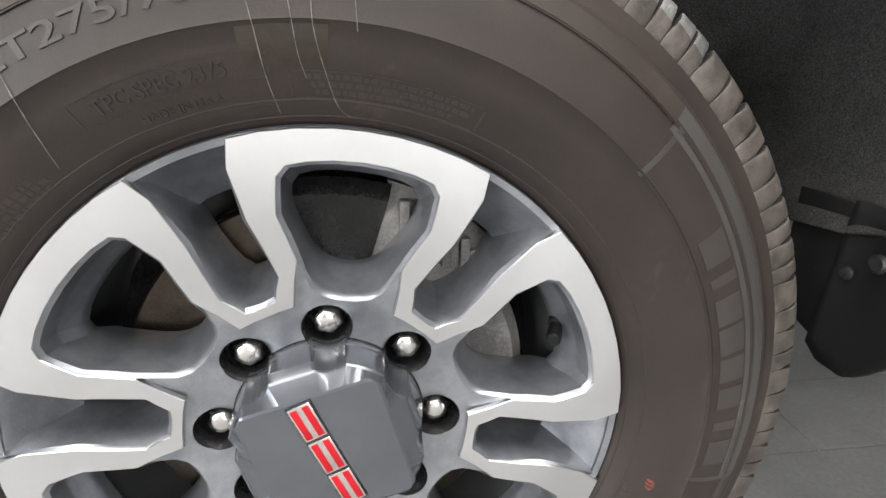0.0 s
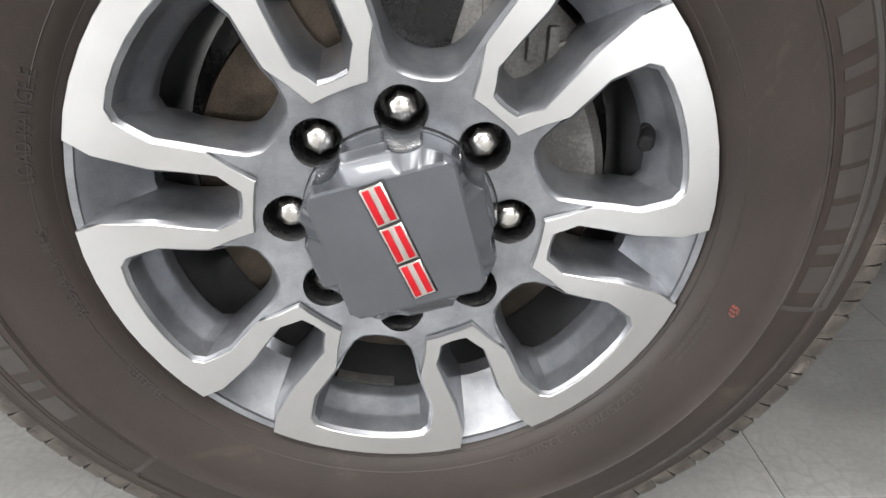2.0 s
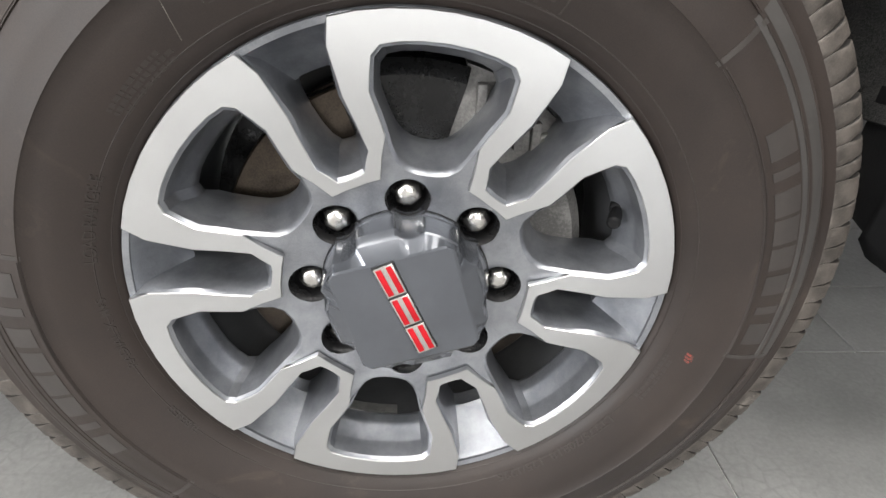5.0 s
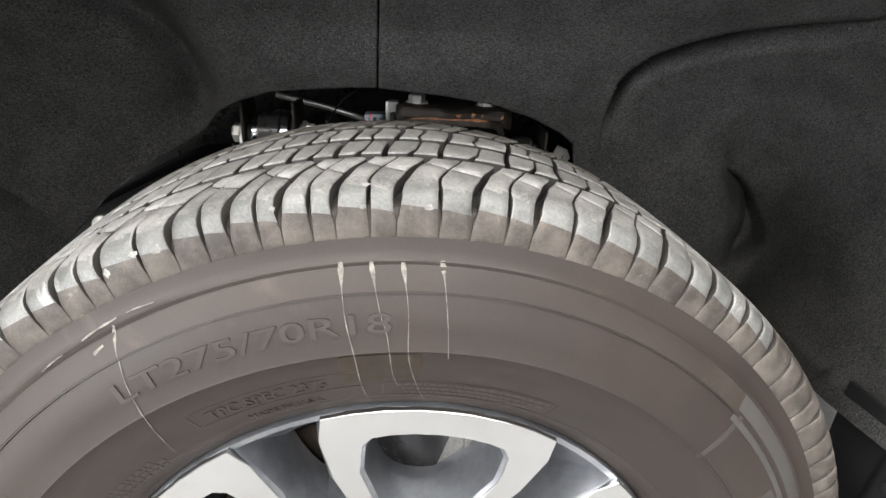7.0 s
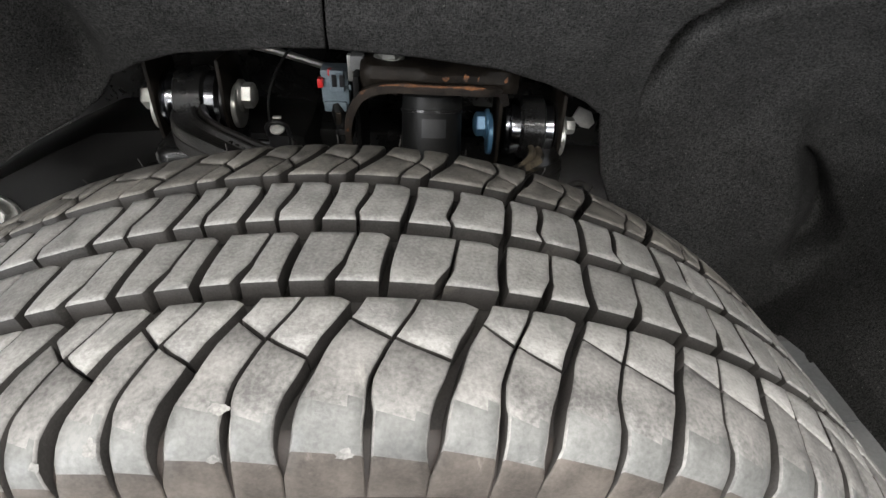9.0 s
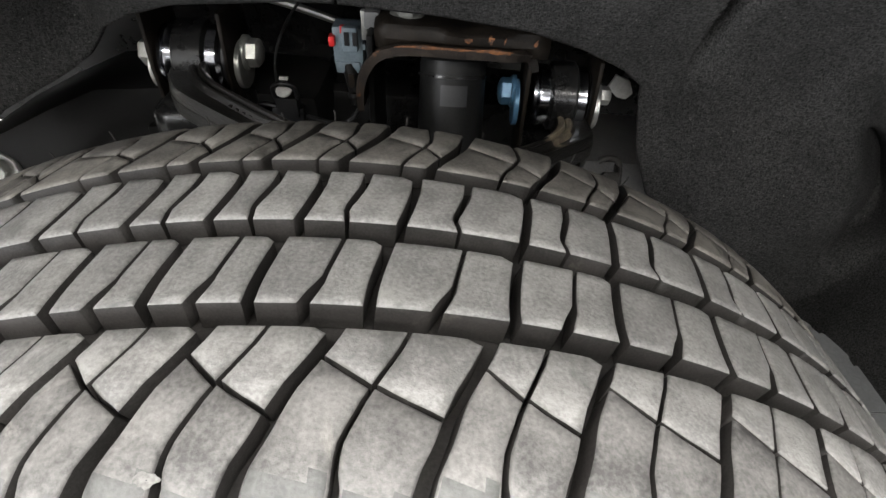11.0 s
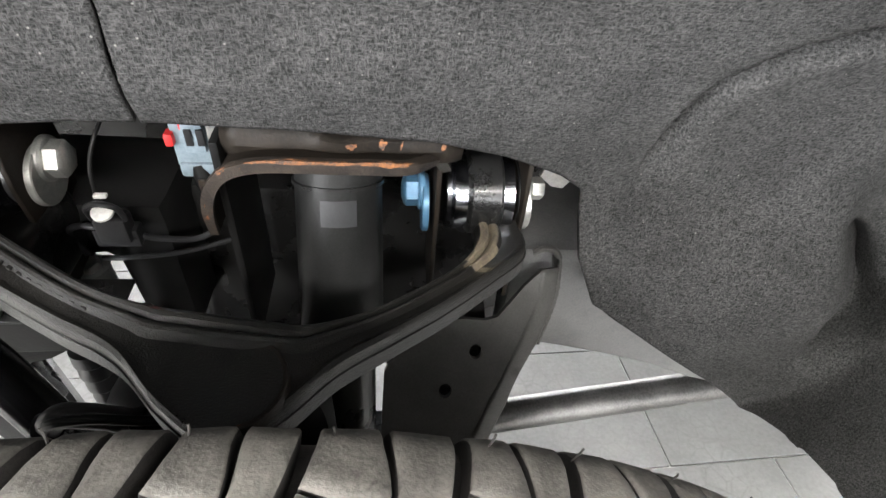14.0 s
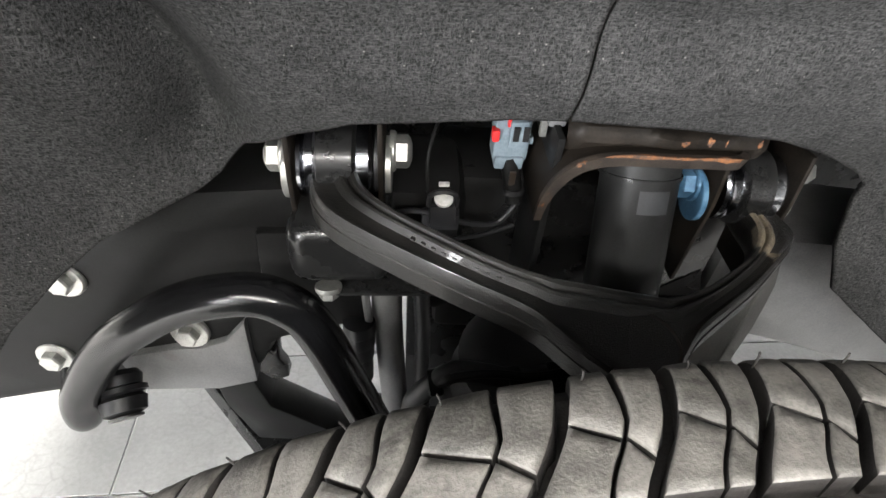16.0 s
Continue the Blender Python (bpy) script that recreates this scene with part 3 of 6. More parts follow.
def block(bm, left, right, low, high, hw_l, hw_r, nv, nf=5, round_=0.0, side=0):
    """A tread block between two curves (degrees by width s) and two ends (s by fraction); hw: half gaps in degrees by s."""
    def at(f, v, inset, drop):
        s0, s1 = low(f), high(f) - round_ * max(0.0, (f - 0.55) / 0.45) ** 3
        lim = inset / max(s1 - s0, 1e-4)
        vv = lim + (1 - 2 * lim) * v
        s = s0 + (s1 - s0) * vv
        tl, tr = left(s) + hw_l(s), right(s) - hw_r(s)
        k = math.degrees(inset / 0.42)
        return tread_place(tl + k + (tr - tl - 2 * k) * f, s, drop)
    depth = 0.012
    fs, vs = [i / (nf - 1) for i in range(nf)], [i / (nv - 1) for i in range(nv)]
    border = [(f, 0) for f in fs] + [(1, v) for v in vs[1:]] + [(f, 1) for f in fs[-2::-1]] + [(0, v) for v in vs[-2:0:-1]]
    top = {}
    for f in fs:
        for v in vs:
            top[f, v] = bm.verts.new(at(f, v, 0.0008, 0.0))
    for i in range(nf - 1):
        for j in range(nv - 1):
            fc = bm.faces.new((top[fs[i], vs[j]], top[fs[i + 1], vs[j]], top[fs[i + 1], vs[j + 1]], top[fs[i], vs[j + 1]]))
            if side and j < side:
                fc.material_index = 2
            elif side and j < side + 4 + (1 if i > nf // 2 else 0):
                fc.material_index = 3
    mid = [bm.verts.new(at(f, v, 0.0, 0.0010)) for f, v in border]
    base = [bm.verts.new(at(f, v, -0.0004, depth)) for f, v in border]
    n = len(border)
    for i in range(n):
        j = (i + 1) % n
        fc = bm.faces.new((top[border[i]], mid[i], mid[j], top[border[j]]))
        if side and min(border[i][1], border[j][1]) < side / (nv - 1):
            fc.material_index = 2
        bm.faces.new((mid[i], base[i], base[j], mid[j])).material_index = 1


GAP_OUT = [(-0.062, 0.01), (-0.042, 0.03), (-0.036, 0.26), (-0.030, 0.38), (-0.02, 0.40), (0.0, 0.36), (0.036, 0.34)]
SIPE_OUT = [(-0.062, 0.02), (-0.050, 0.05), (-0.034, 0.19), (-0.020, 0.22), (-0.013, 0.13), (0.036, 0.11)]
GAP_MID = [(0.042, 0.30), (0.2, 0.28)]
SIPE_1 = [(0.042, 0.34), (0.056, 0.26), (0.0595, 0.13), (0.085, 0.12)]
SIPE_2 = [(0.086, 0.13), (0.100, 0.15), (0.106, 0.22), (0.135, 0.26)]
GAP_IN = [(0.138, 0.36), (0.17, 0.38), (0.19, 0.42), (0.23, 0.44)]
SIPE_3 = [(0.138, 0.12), (0.17, 0.13), (0.185, 0.20), (0.23, 0.22)]


def pitch_blocks(g, width):
    """The twelve blocks of one pitch that begins at g degrees: pairs of bmesh and whether it is a shoulder block."""
    made = []
    cross = lambda f: 0.0246 - 0.0195 * f
    cross_in = lambda f: 0.1672 - 0.0165 * f
    rows = (
        (G_OUT, SIPE_F, lambda f: -0.054, lambda f: cross(f) - 0.0008, 16, True, GAP_OUT, SIPE_OUT),
        (G_OUT, SIPE_F, lambda f: cross(f) + 0.0008, lambda f: 0.0365, 4, False, GAP_OUT, SIPE_OUT),
        (ROW1_G, ROW1_F, lambda f: 0.0468, lambda f: 0.0812, 11, False, GAP_MID, SIPE_1),
        (ROW2_G, ROW2_F, lambda f: 0.0925, lambda f: 0.1285, 11, False, GAP_MID, SIPE_2),
        (ROW3_G, ROW3_F, lambda f: 0.1390, lambda f: cross_in(f) - 0.0008, 7, False, GAP_IN, SIPE_3),
        (ROW3_G, ROW3_F, lambda f: cross_in(f) + 0.0008, lambda f: 0.2256, 11, True, GAP_IN, SIPE_3),
    )
    for k, (gtab, ftab, low, high, nv, shoulder, gap, sipe) in enumerate(rows):
        wide, thin = (lambda s, t=gap: interp(s, t)), (lambda s, t=sipe: interp(s, t))
        lc = lambda s, t=gtab: g + interp(s, t)
        rc = lambda s, t=gtab: g + width + interp(s, t)
        mc = lambda s, t=gtab, q=ftab: g + interp(s, t) + width * interp(s, q)
        for a, b, f0, f1, h0, h1 in ((lc, mc, 0.0, 0.5, wide, thin), (mc, rc, 0.5, 1.0, thin, wide)):
            b_m = bmesh.new()
            block(b_m, a, b, lambda f, l=low, p=f0, q=f1: l(p + (q - p) * f), lambda f, l=high, p=f0, q=f1: l(p + (q - p) * f), h0, h1, nv, 5, 0.0026 if k in (1, 2, 3) and f0 > 0 else 0.0, (4 if k == 0 else 0))
            made.append((b_m, ("inner" if k > 3 else shoulder)))
    return made


far = {True: bmesh.new(), False: bmesh.new(), "inner": bmesh.new()}
BLOCK_RUBBER = {True: SHOULDER, False: TREAD, "inner": TREAD_INNER}
for i, g in enumerate(STARTS):
    nxt = STARTS[(i + 1) % len(STARTS)] + (360 if i + 1 == len(STARTS) else 0)
    seat = (g + 180) % 360 - 180
    for bmx, shoulder in pitch_blocks(g, nxt - g):
        if -68 < seat < 72:
            # Shoulder blocks far from the top take the darker side rubber throughout
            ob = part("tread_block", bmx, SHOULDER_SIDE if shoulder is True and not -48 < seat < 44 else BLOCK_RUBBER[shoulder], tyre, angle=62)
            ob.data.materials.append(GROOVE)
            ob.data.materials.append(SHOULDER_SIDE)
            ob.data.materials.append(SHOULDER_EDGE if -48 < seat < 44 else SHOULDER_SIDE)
        else:
            for v in bmx.verts:
                v.co.z = max(v.co.z, 0.0)
            me = bpy.data.meshes.new("tmp")
            bmx.to_mesh(me)
            bmx.free()
            far[shoulder].from_mesh(me)
            bpy.data.meshes.remove(me)
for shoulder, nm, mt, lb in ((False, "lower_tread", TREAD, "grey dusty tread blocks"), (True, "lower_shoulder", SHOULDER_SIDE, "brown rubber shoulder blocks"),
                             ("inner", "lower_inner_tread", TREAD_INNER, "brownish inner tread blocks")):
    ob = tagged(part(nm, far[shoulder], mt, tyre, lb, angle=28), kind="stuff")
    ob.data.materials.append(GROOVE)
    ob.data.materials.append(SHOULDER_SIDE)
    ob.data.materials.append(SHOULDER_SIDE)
bm = ring([(r + 0.0003, y) for r, y in floor_line[8:-8]], 180)
for v in bm.verts:
    v.co.z = max(v.co.z, 0.0012)
part("tread_base", bm, GROOVE, tyre, "black rubber groove floor")


# moulding hairs on the inner shoulder
hair_at = [g + 8.0 + 0.3 * (k % 4) for k, g in enumerate(STARTS[:15])] + [g - 352.0 for g in STARTS[-3:]]
for k, th in enumerate(hair_at):
    p0 = tread_place(th, 0.190)
    d = (p0 - Vector((0, p0.y, HUB.z))).normalized()
    q = p0 + d * (0.004 + 0.002 * ((k * 5) % 3) / 2) + Vector((0.0006 * ((k % 3) - 1), 0.0005, 0))
    part("mould_hair", tube([p0 - d * 0.002, (p0 + q) / 2 + Vector((0.0004, 0, 0)), q], 0.00045, 5), GROOVE, tyre)

# pale scuffs on the shoulder blocks
def scuff(th, s0, wide, tall, seed):
    bm = bmesh.new()
    loops = []
    for k in (0.08, 0.5, 1.0):
        loop = []
        for i in range(20):
            a = i * math.pi / 10
            w = k * (0.62 + 0.75 * abs(noise.noise(Vector((math.cos(a) * 1.6, math.sin(a) * 1.6, seed * 3.7)))))
            loop.append(tread_place(th + wide * w * math.cos(a), s0 + tall * w * math.sin(a), -0.0002))
        loops.append(loop)
    loft(bm, loops, True, False)
    part("scuff_mark", bm, SCUFF, tyre, "pale scuff on rubber")


for k, (th, s0, wide, tall) in enumerate(((-3.9, -0.0155, 0.60, 0.0028), (1.6, -0.0350, 0.55, 0.0026), (-4.2, -0.0345, 0.35, 0.0022), (-11.9, -0.0290, 0.32, 0.0020), (-9.4, -0.0255, 0.40, 0.0040),
                                          (-22.5, -0.0360, 0.5, 0.0040), (-24.6, -0.0330, 0.55, 0.0030), (-27.5, -0.0380, 0.4, 0.0035))):
    scuff(th, s0, wide, tall, k + 1)

# moulded marks on the sidewall
def text_outline(body, size):
    cu = bpy.data.curves.new("text", "FONT")
    cu.body, cu.size, cu.resolution_u, cu.fill_mode = body, size, 3, "BOTH"
    cu.extrude = 0.0004
    cu.offset = 0.010 * size
    ob = new("text_tmp", cu)
    dg = bpy.context.evaluated_depsgraph_get()
    me = bpy.data.meshes.new_from_object(ob.evaluated_get(dg))
    bpy.data.objects.remove(ob)
    bpy.data.curves.remove(cu)
    return me


def sidewall_text(body, size, r0, start, material_, height=0.0008, stretch=1.0, name="moulded_lettering"):
    """Letters that run clockwise from `start` degrees on radius r0, tops outwards."""
    me = text_outline(body, size)
    bm = bmesh.new()
    bm.from_mesh(me)
    bpy.data.meshes.remove(me)
    for v in bm.verts:
        u, w, h = v.co.x * stretch, v.co.y, v.co.z
        r = r0 + w
        v.co = wh(r, start - math.degrees(u / r0), sidewall(r) - (height if h > 0 else -0.0006))
    return part(name, bm, material_, tyre, smooth=False)


sidewall_text("LT275/70R18", 0.0185, 0.3290, 123.6, LETTER, 0.0009, 1.81)
sidewall_text("TPC SPEC 2375", 0.0135, 0.2850, 116.8, LETTER, 0.0008, 0.93)
sidewall_text("MADE IN U.S.A.", 0.0070, 0.2700, 113.0, LETTER, 0.0007, 1.15)
sidewall_text("LT275/70R18  125/122S", 0.0115, 0.2650, -34.5, LETTER, 0.0007, 1.32)
sidewall_text("LOAD RANGE E", 0.0125, 0.2640, 172.0, LETTER, 0.0008, 0.95)
sidewall_text("TUBELESS", 0.0085, 0.2640, 218.0, LETTER, 0.0007, 1.1)
sidewall_text("RADIAL X", 0.0095, 0.2640, 197.0, LETTER, 0.0007, 1.3)
sidewall_text("M+S", 0.0100, 0.2640, 184.0, LETTER, 0.0007, 1.1)


def sidewall_patch(name, a0, a1, r0, r1, material_, lift=0.0006, label="", slant=0.0, n=None, parent=None):
    n = n or max(2, int(abs(a1 - a0) / 1.5) + 1)
    m = max(2, int((r1 - r0) / 0.006) + 1)
    bm = bmesh.new()
    rows = []
    for j in range(m + 1):
        r = r0 + (r1 - r0) * j / m
        rows.append([wh(r, a0 + slant * j / m + (a1 - a0) * i / n, sidewall(r) - lift) for i in range(n + 1)])
    grid = loft(bm, rows, closed=False)
    edge = grid[0] + [row[-1] for row in grid[1:]] + grid[-1][-2::-1] + [row[0] for row in grid[-2:0:-1]]
    low = [bm.verts.new(v.co + Vector((0, lift + 0.0008, 0))) for v in edge]
    for i in range(len(edge)):
        bm.faces.new((edge[i], edge[(i + 1) % len(edge)], low[(i + 1) % len(edge)], low[i]))
    return part(name, bm, material_, parent or tyre, label)


for turn in (0, 180):
    for r0, r1 in ((0.3135, 0.3146), (0.3158, 0.3166), (0.3530, 0.3540)):
        sidewall_patch("brand_panel_rib", 44 + turn, -9 + turn, r0, r1, LETTER, 0.0006)
    for k in range(8):
        a = 31.5 + turn - k * 4.85
        w = (4.5, 1.5, 4.2, 4.3, 3.9, 3.6, 1.5, 4.3)[k]
        off = (4.5 - w) / 2
        sidewall_patch("brand_bar", a - off, a - off - w, 0.3225, 0.3460, LETTER_LIGHT, 0.0005)
    sidewall_patch("brand_panel_edge", 45.4 + turn, 44.6 + turn, 0.3120, 0.3560, LETTER_LIGHT, 0.0006)
    sidewall_patch("brand_panel_edge", -9.2 + turn, -10.0 + turn, 0.3130, 0.3620, LETTER_LIGHT, 0.0006)
def print_box(a0, a1, r0, r1):
    for q0, q1 in ((r0, r0 + 0.0008), (r1 - 0.0008, r1)):
        sidewall_patch("print_box_rib", a0, a1, q0, q1, LETTER, 0.0004)
    for s0, s1 in ((a0 + 0.6, a0 + 0.35), (a1 - 0.35, a1 - 0.6)):
        sidewall_patch("print_box_rib", s0, s1, r0 + 0.002, r1 - 0.002, LETTER, 0.0004, n=1)


print_box(118.6, 96.0, 0.2815, 0.2985)
print_box(92.6, 67.6, 0.2672, 0.2848)
# boxed fine print that cannot be read: rows of short raised bars
for r0, a0, a1 in ((0.2795, 91, 69), (0.2745, 90.5, 69.5), (0.2695, 90, 71), (0.2705, 142, 128), (0.2755, 142, 129), (0.2655, 141, 128), (0.268, -14, -27), (0.273, -15, -26)):
    a, k = a0, 0
    while a > a1:
        w = 0.55 + 0.35 * ((k * 7) % 3)
        sidewall_patch("fine_print_bar", a, a - w, r0, r0 + 0.0032, LETTER, 0.0003, n=1)
        a -= w + 0.32
        k += 1
sidewall_patch("label_residue", 98.2, 88.2, 0.2885, 0.3118, STICKER, 0.0004, "brown paper label residue")
for m0, m1, mr0, mr1 in ((-11.6, -12.1, 0.2830, 0.2895), (-12.1, -13.0, 0.2880, 0.2900), (-12.4, -12.8, 0.2826, 0.2872), (-13.2, -13.7, 0.2836, 0.2888)):
    sidewall_patch("red_paint_mark", m0, m1, mr0, mr1, RED_MARK, 0.0005, "red inspection mark", slant=-0.3)


def drip(points, width, blob=0.0):
    """A dried drip on the sidewall through (x, height) pairs."""
    bm = bmesh.new()
    path = smooth_path([(x, 0, z) for x, z in points], 7)
    left, right, prev = [], [], None
    for i, p in enumerate(path):
        d = (path[min(i + 1, len(path) - 1)] - path[max(i - 1, 0)]).normalized()
        side = Vector((-d.z, 0, d.x))
        w = width * (0.45 + 0.8 * abs(noise.noise(Vector((p.x * 90, 3.1, p.z * 140))))) + blob * math.exp(-((i - 1) / 1.3) ** 2)
        for store, q in ((left, p + side * w), (right, p - side * w)):
            r = math.hypot(q.x, q.z - HUB.z)
            store.append(Vector((q.x, sidewall(r) - 0.0008, q.z)))
    loft(bm, [left, right], closed=False)
    part("drip_mark", bm, CHALK, tyre, "dried pale drip streak")


drip([(-0.043, 0.780), (-0.040, 0.750), (-0.034, 0.722), (-0.029, 0.690), (-0.023, 0.666)], 0.00045, 0.0017)
drip([(-0.024, 0.781), (-0.018, 0.752), (-0.013, 0.735), (-0.009, 0.705), (-0.005, 0.690)], 0.00040, 0.0015)
drip([(-0.004, 0.781), (0.000, 0.752), (0.001, 0.720), (0.008, 0.690), (0.014, 0.672), (0.022, 0.664)], 0.00040, 0.0015)
drip([(0.021, 0.782), (0.024, 0.758), (0.026, 0.735), (0.027, 0.718)], 0.00045, 0.0017)
for x0, z0, x1, z1, wd in ((-0.205, 0.722, -0.182, 0.7385, 0.0010), (-0.176, 0.742, -0.158, 0.750, 0.0006), (-0.196, 0.716, -0.190, 0.722, 0.0014), (-0.232, 0.700, -0.218, 0.712, 0.0006)):
    drip([(x0, z0), (x0 * 0.6 + x1 * 0.4, z0 * 0.55 + z1 * 0.45), (x1, z1)], wd)
drip([(-0.184, 0.734), (-0.178, 0.705), (-0.169, 0.678), (-0.163, 0.655), (-0.158, 0.632)], 0.00045, 0.0012)

# rim barrel, flange and back
bm = ring([(0.2425, -0.012), (0.2425, -0.018), (0.2478, -0.0195), (0.2488, -0.0165), (0.2485, -0.008), (0.2440, 0.004)], 144)
part("rim_lip", bm, PAINT, wheel, "grey painted rim lip")
bm = ring([(0.2430, 0.004), (0.2410, 0.010), (0.2330, 0.016), (0.2190, 0.030), (0.2090, 0.070), (0.2060, 0.130), (0.2150, 0.170), (0.2400, 0.185),
           (0.2440, 0.190), (0.2440, 0.184), (0.2250, 0.168), (0.2100, 0.125), (0.2175, 0.060), (0.2250, 0.034), (0.2370, 0.020), (0.2430, 0.008)], 144)
rim = part("rim", bm, SHADED_BARREL, wheel, "inner rim barrel, darkened for the shade behind the spokes")


def face_depth(r):
    return interp(r, [(0.112, -0.0165), (0.150, -0.0195), (0.20, -0.0235), (0.2475, -0.0245)])


def hub_depth(r):
    return interp(r, [(0.06, -0.001), (0.09, -0.003), (0.114, -0.0085), (0.153, -0.0150)])


WINDOW_EDGE = [(0.2255, 0), (0.2252, 5), (0.2245, 9.5), (0.2228, 13.3), (0.2160, 15.2), (0.205, 15.9), (0.19, 16.8), (0.17, 15.6), (0.153, 14.5), (0.138, 13.8), (0.126, 12.3), (0.118, 9), (0.1145, 4), (0.114, 0)]
WINDOW_HOLE = [(0.2085, 0), (0.2088, 4.5), (0.2082, 9), (0.2060, 12.4), (0.199, 14.3), (0.189, 14.9), (0.178, 14.8), (0.166, 13.8), (0.155, 12.6), (0.145, 11.1), (0.138, 9), (0.133, 6.3), (0.1305, 3), (0.130, 0)]
SLOT_EDGE = [(0.2468, 0), (0.2468, 4), (0.2466, 8.2), (0.228, 6.9), (0.19, 6.8), (0.165, 8.0), (0.142, 9.2), (0.124, 5.5), (0.122, 0)]
SLOT_MID = [(0.236, 0), (0.236, 4), (0.234, 6.4), (0.222, 6.3), (0.188, 6.4), (0.164, 7.4), (0.1445, 8.2), (0.1285, 4.8), (0.1265, 0)]
SLOT_HOLE = [(0.205, 0), (0.205, 3), (0.2035, 5), (0.19, 5.6), (0.175, 5.7), (0.16, 5.6), (0.148, 5), (0.139, 3.2), (0.138, 0)]


def both_sides(half):
    return half + [(r, -a) for r, a in half[-2:0:-1]]


def shrink(loop, k):
    """Moves a loop of (r, a) towards its middle by k metres."""
    rm = sum(r for r, a in loop) / len(loop)
    out = []
    for r, a in loop:
        x, z = r * math.cos(radians(a)) - rm, r * math.sin(radians(a))
        d = math.hypot(x, z)
        x, z = rm + x * (d - k) / d, z * (d - k) / d
        out.append((math.hypot(x, z), math.degrees(math.atan2(z, x))))
    return out


bm = bmesh.new()
for k in range(6):
    cw, cs = 22.5 + 60 * k, -7.5 + 60 * k
    edge, hole = both_sides(WINDOW_EDGE), both_sides(WINDOW_HOLE)
    lip = lambda r: (face_depth(r) + 0.0015 if r > 0.15 else hub_depth(r))
    chamfer = shrink(edge, 0.0030)
    rows = [[wh(r, cw + a, lip(r)) for r, a in edge], [wh(r, cw + a, lip(r) + 0.0030) for r, a in chamfer]]
    # outer side: a ledge, a concave band, a rounded inner edge; the other sides slope straight in
    for f, out_y in ((0.13, -0.0065), (0.18, -0.0020), (0.24, 0.0005), (0.76, 0.0145), (0.84, 0.0165), (0.92, 0.0205), (1.0, 0.0285)):
        row = []
        for (r0, a0), (r1, a1) in zip(chamfer, hole):
            k = step01((r0 - 0.185) / 0.030)
            start = lip(r0) + 0.0030
            row.append(wh(r0 + (r1 - r0) * f, cw + a0 + (a1 - a0) * f, k * out_y + (1 - k) * (start + (0.030 - start) * f)))
        rows.append(row)
    rows.append([wh(r, cw + a, 0.052 - 0.018 * step01((r - 0.185) / 0.02)) for r, a in shrink(hole, -0.003)])
    loft(bm, rows)
    s_edge, s_mid, s_hole = both_sides(SLOT_EDGE), both_sides(SLOT_MID), both_sides(SLOT_HOLE)
    loft(bm, [[wh(r, cs + a, face_depth(r) + (0.0012 if r < 0.24 else 0.0060)) for r, a in s_edge],
              [wh(r, cs + a, face_depth(r) + (0.0042 if r < 0.235 else 0.0070)) for r, a in shrink(s_edge, 0.0028)],
              [wh(r, cs + a, face_depth(r) * 0.5 + 0.008) for r, a in s_mid],
              [wh(r, cs + a, 0.030) for r, a in s_hole],
              [wh(r, cs + a, 0.052) for r, a in shrink(s_hole, -0.003)]])
part("spoke_casting", bm, PAINT, wheel, "dark grey painted spokes with scuffs", angle=32)

# hub plate with eight round openings
bm = bmesh.new()


def wire(points):
    vs = [bm.verts.new(p) for p in points]
    return [bm.edges.new((vs[i], vs[(i + 1) % len(vs)])) for i in range(len(vs))]


outer = []
for k in range(6):
    cs = -7.5 + 60 * k
    seq = [(0.118, -21), (0.126, -17.7), (0.138, -16.2), (0.153, -15.5), (0.134, -12.9), (0.1175, -10.6), (0.1165, 0), (0.1175, 10.6), (0.134, 12.9), (0.153, 15.5), (0.138, 16.2), (0.126, 17.7), (0.118, 21), (0.1145, 26), (0.114, 30), (0.1145, 34)]
    outer += [wh(r, cs + a, 0) for r, a in seq]
edges = wire(outer) + wire([wh(0.066, i * 5, 0) for i in range(72)])
for k in range(8):
    c = wh(0.09, 45 * k, 0)
    edges += wire([c + Vector((0.0198 * math.cos(i * math.pi / 12), 0, 0.0198 * math.sin(i * math.pi / 12))) for i in range(24)])
bmesh.ops.triangle_fill(bm, use_beauty=True, use_dissolve=False, edges=edges)
for v in bm.verts:
    v.co.y = hub_depth(math.hypot(v.co.x, v.co.z - HUB.z))
part("hub_face", bm, PAINT, wheel, "dark grey painted hub face", angle=50)


def spun(ob, degrees_):
    """A copy of a wheel part turned about the axle, on the same mesh."""
    c = ob.copy()
    scene.collection.objects.link(c)
    c.rotation_euler = (0, -radians(degrees_), 0)
    return c


# machined faces, six alike
A = [(0.2255, -30), (0.2252, -25), (0.2245, -20.5), (0.2228, -16.7), (0.2160, -14.8), (0.205, -14.1), (0.19, -13.2), (0.17, -14.4), (0.153, -15.5), (0.134, -13.2), (0.1150, -11.0), (0.1143, -5)]
B = [(0.2478, -30), (0.2478, -25), (0.2478, -19), (0.2478, -13.5), (0.2472, -8.5), (0.228, -6.9), (0.19, -6.8), (0.165, -8.0), (0.142, -9.2), (0.133, -7.3), (0.124, -5.5), (0.1225, -2.5)]
pairs = list(zip(A, B))
pairs = pairs + [((ra, -aa), (rb, -ab)) for (ra, aa), (rb, ab) in pairs[::-1]]
bm = bmesh.new()
rows = []
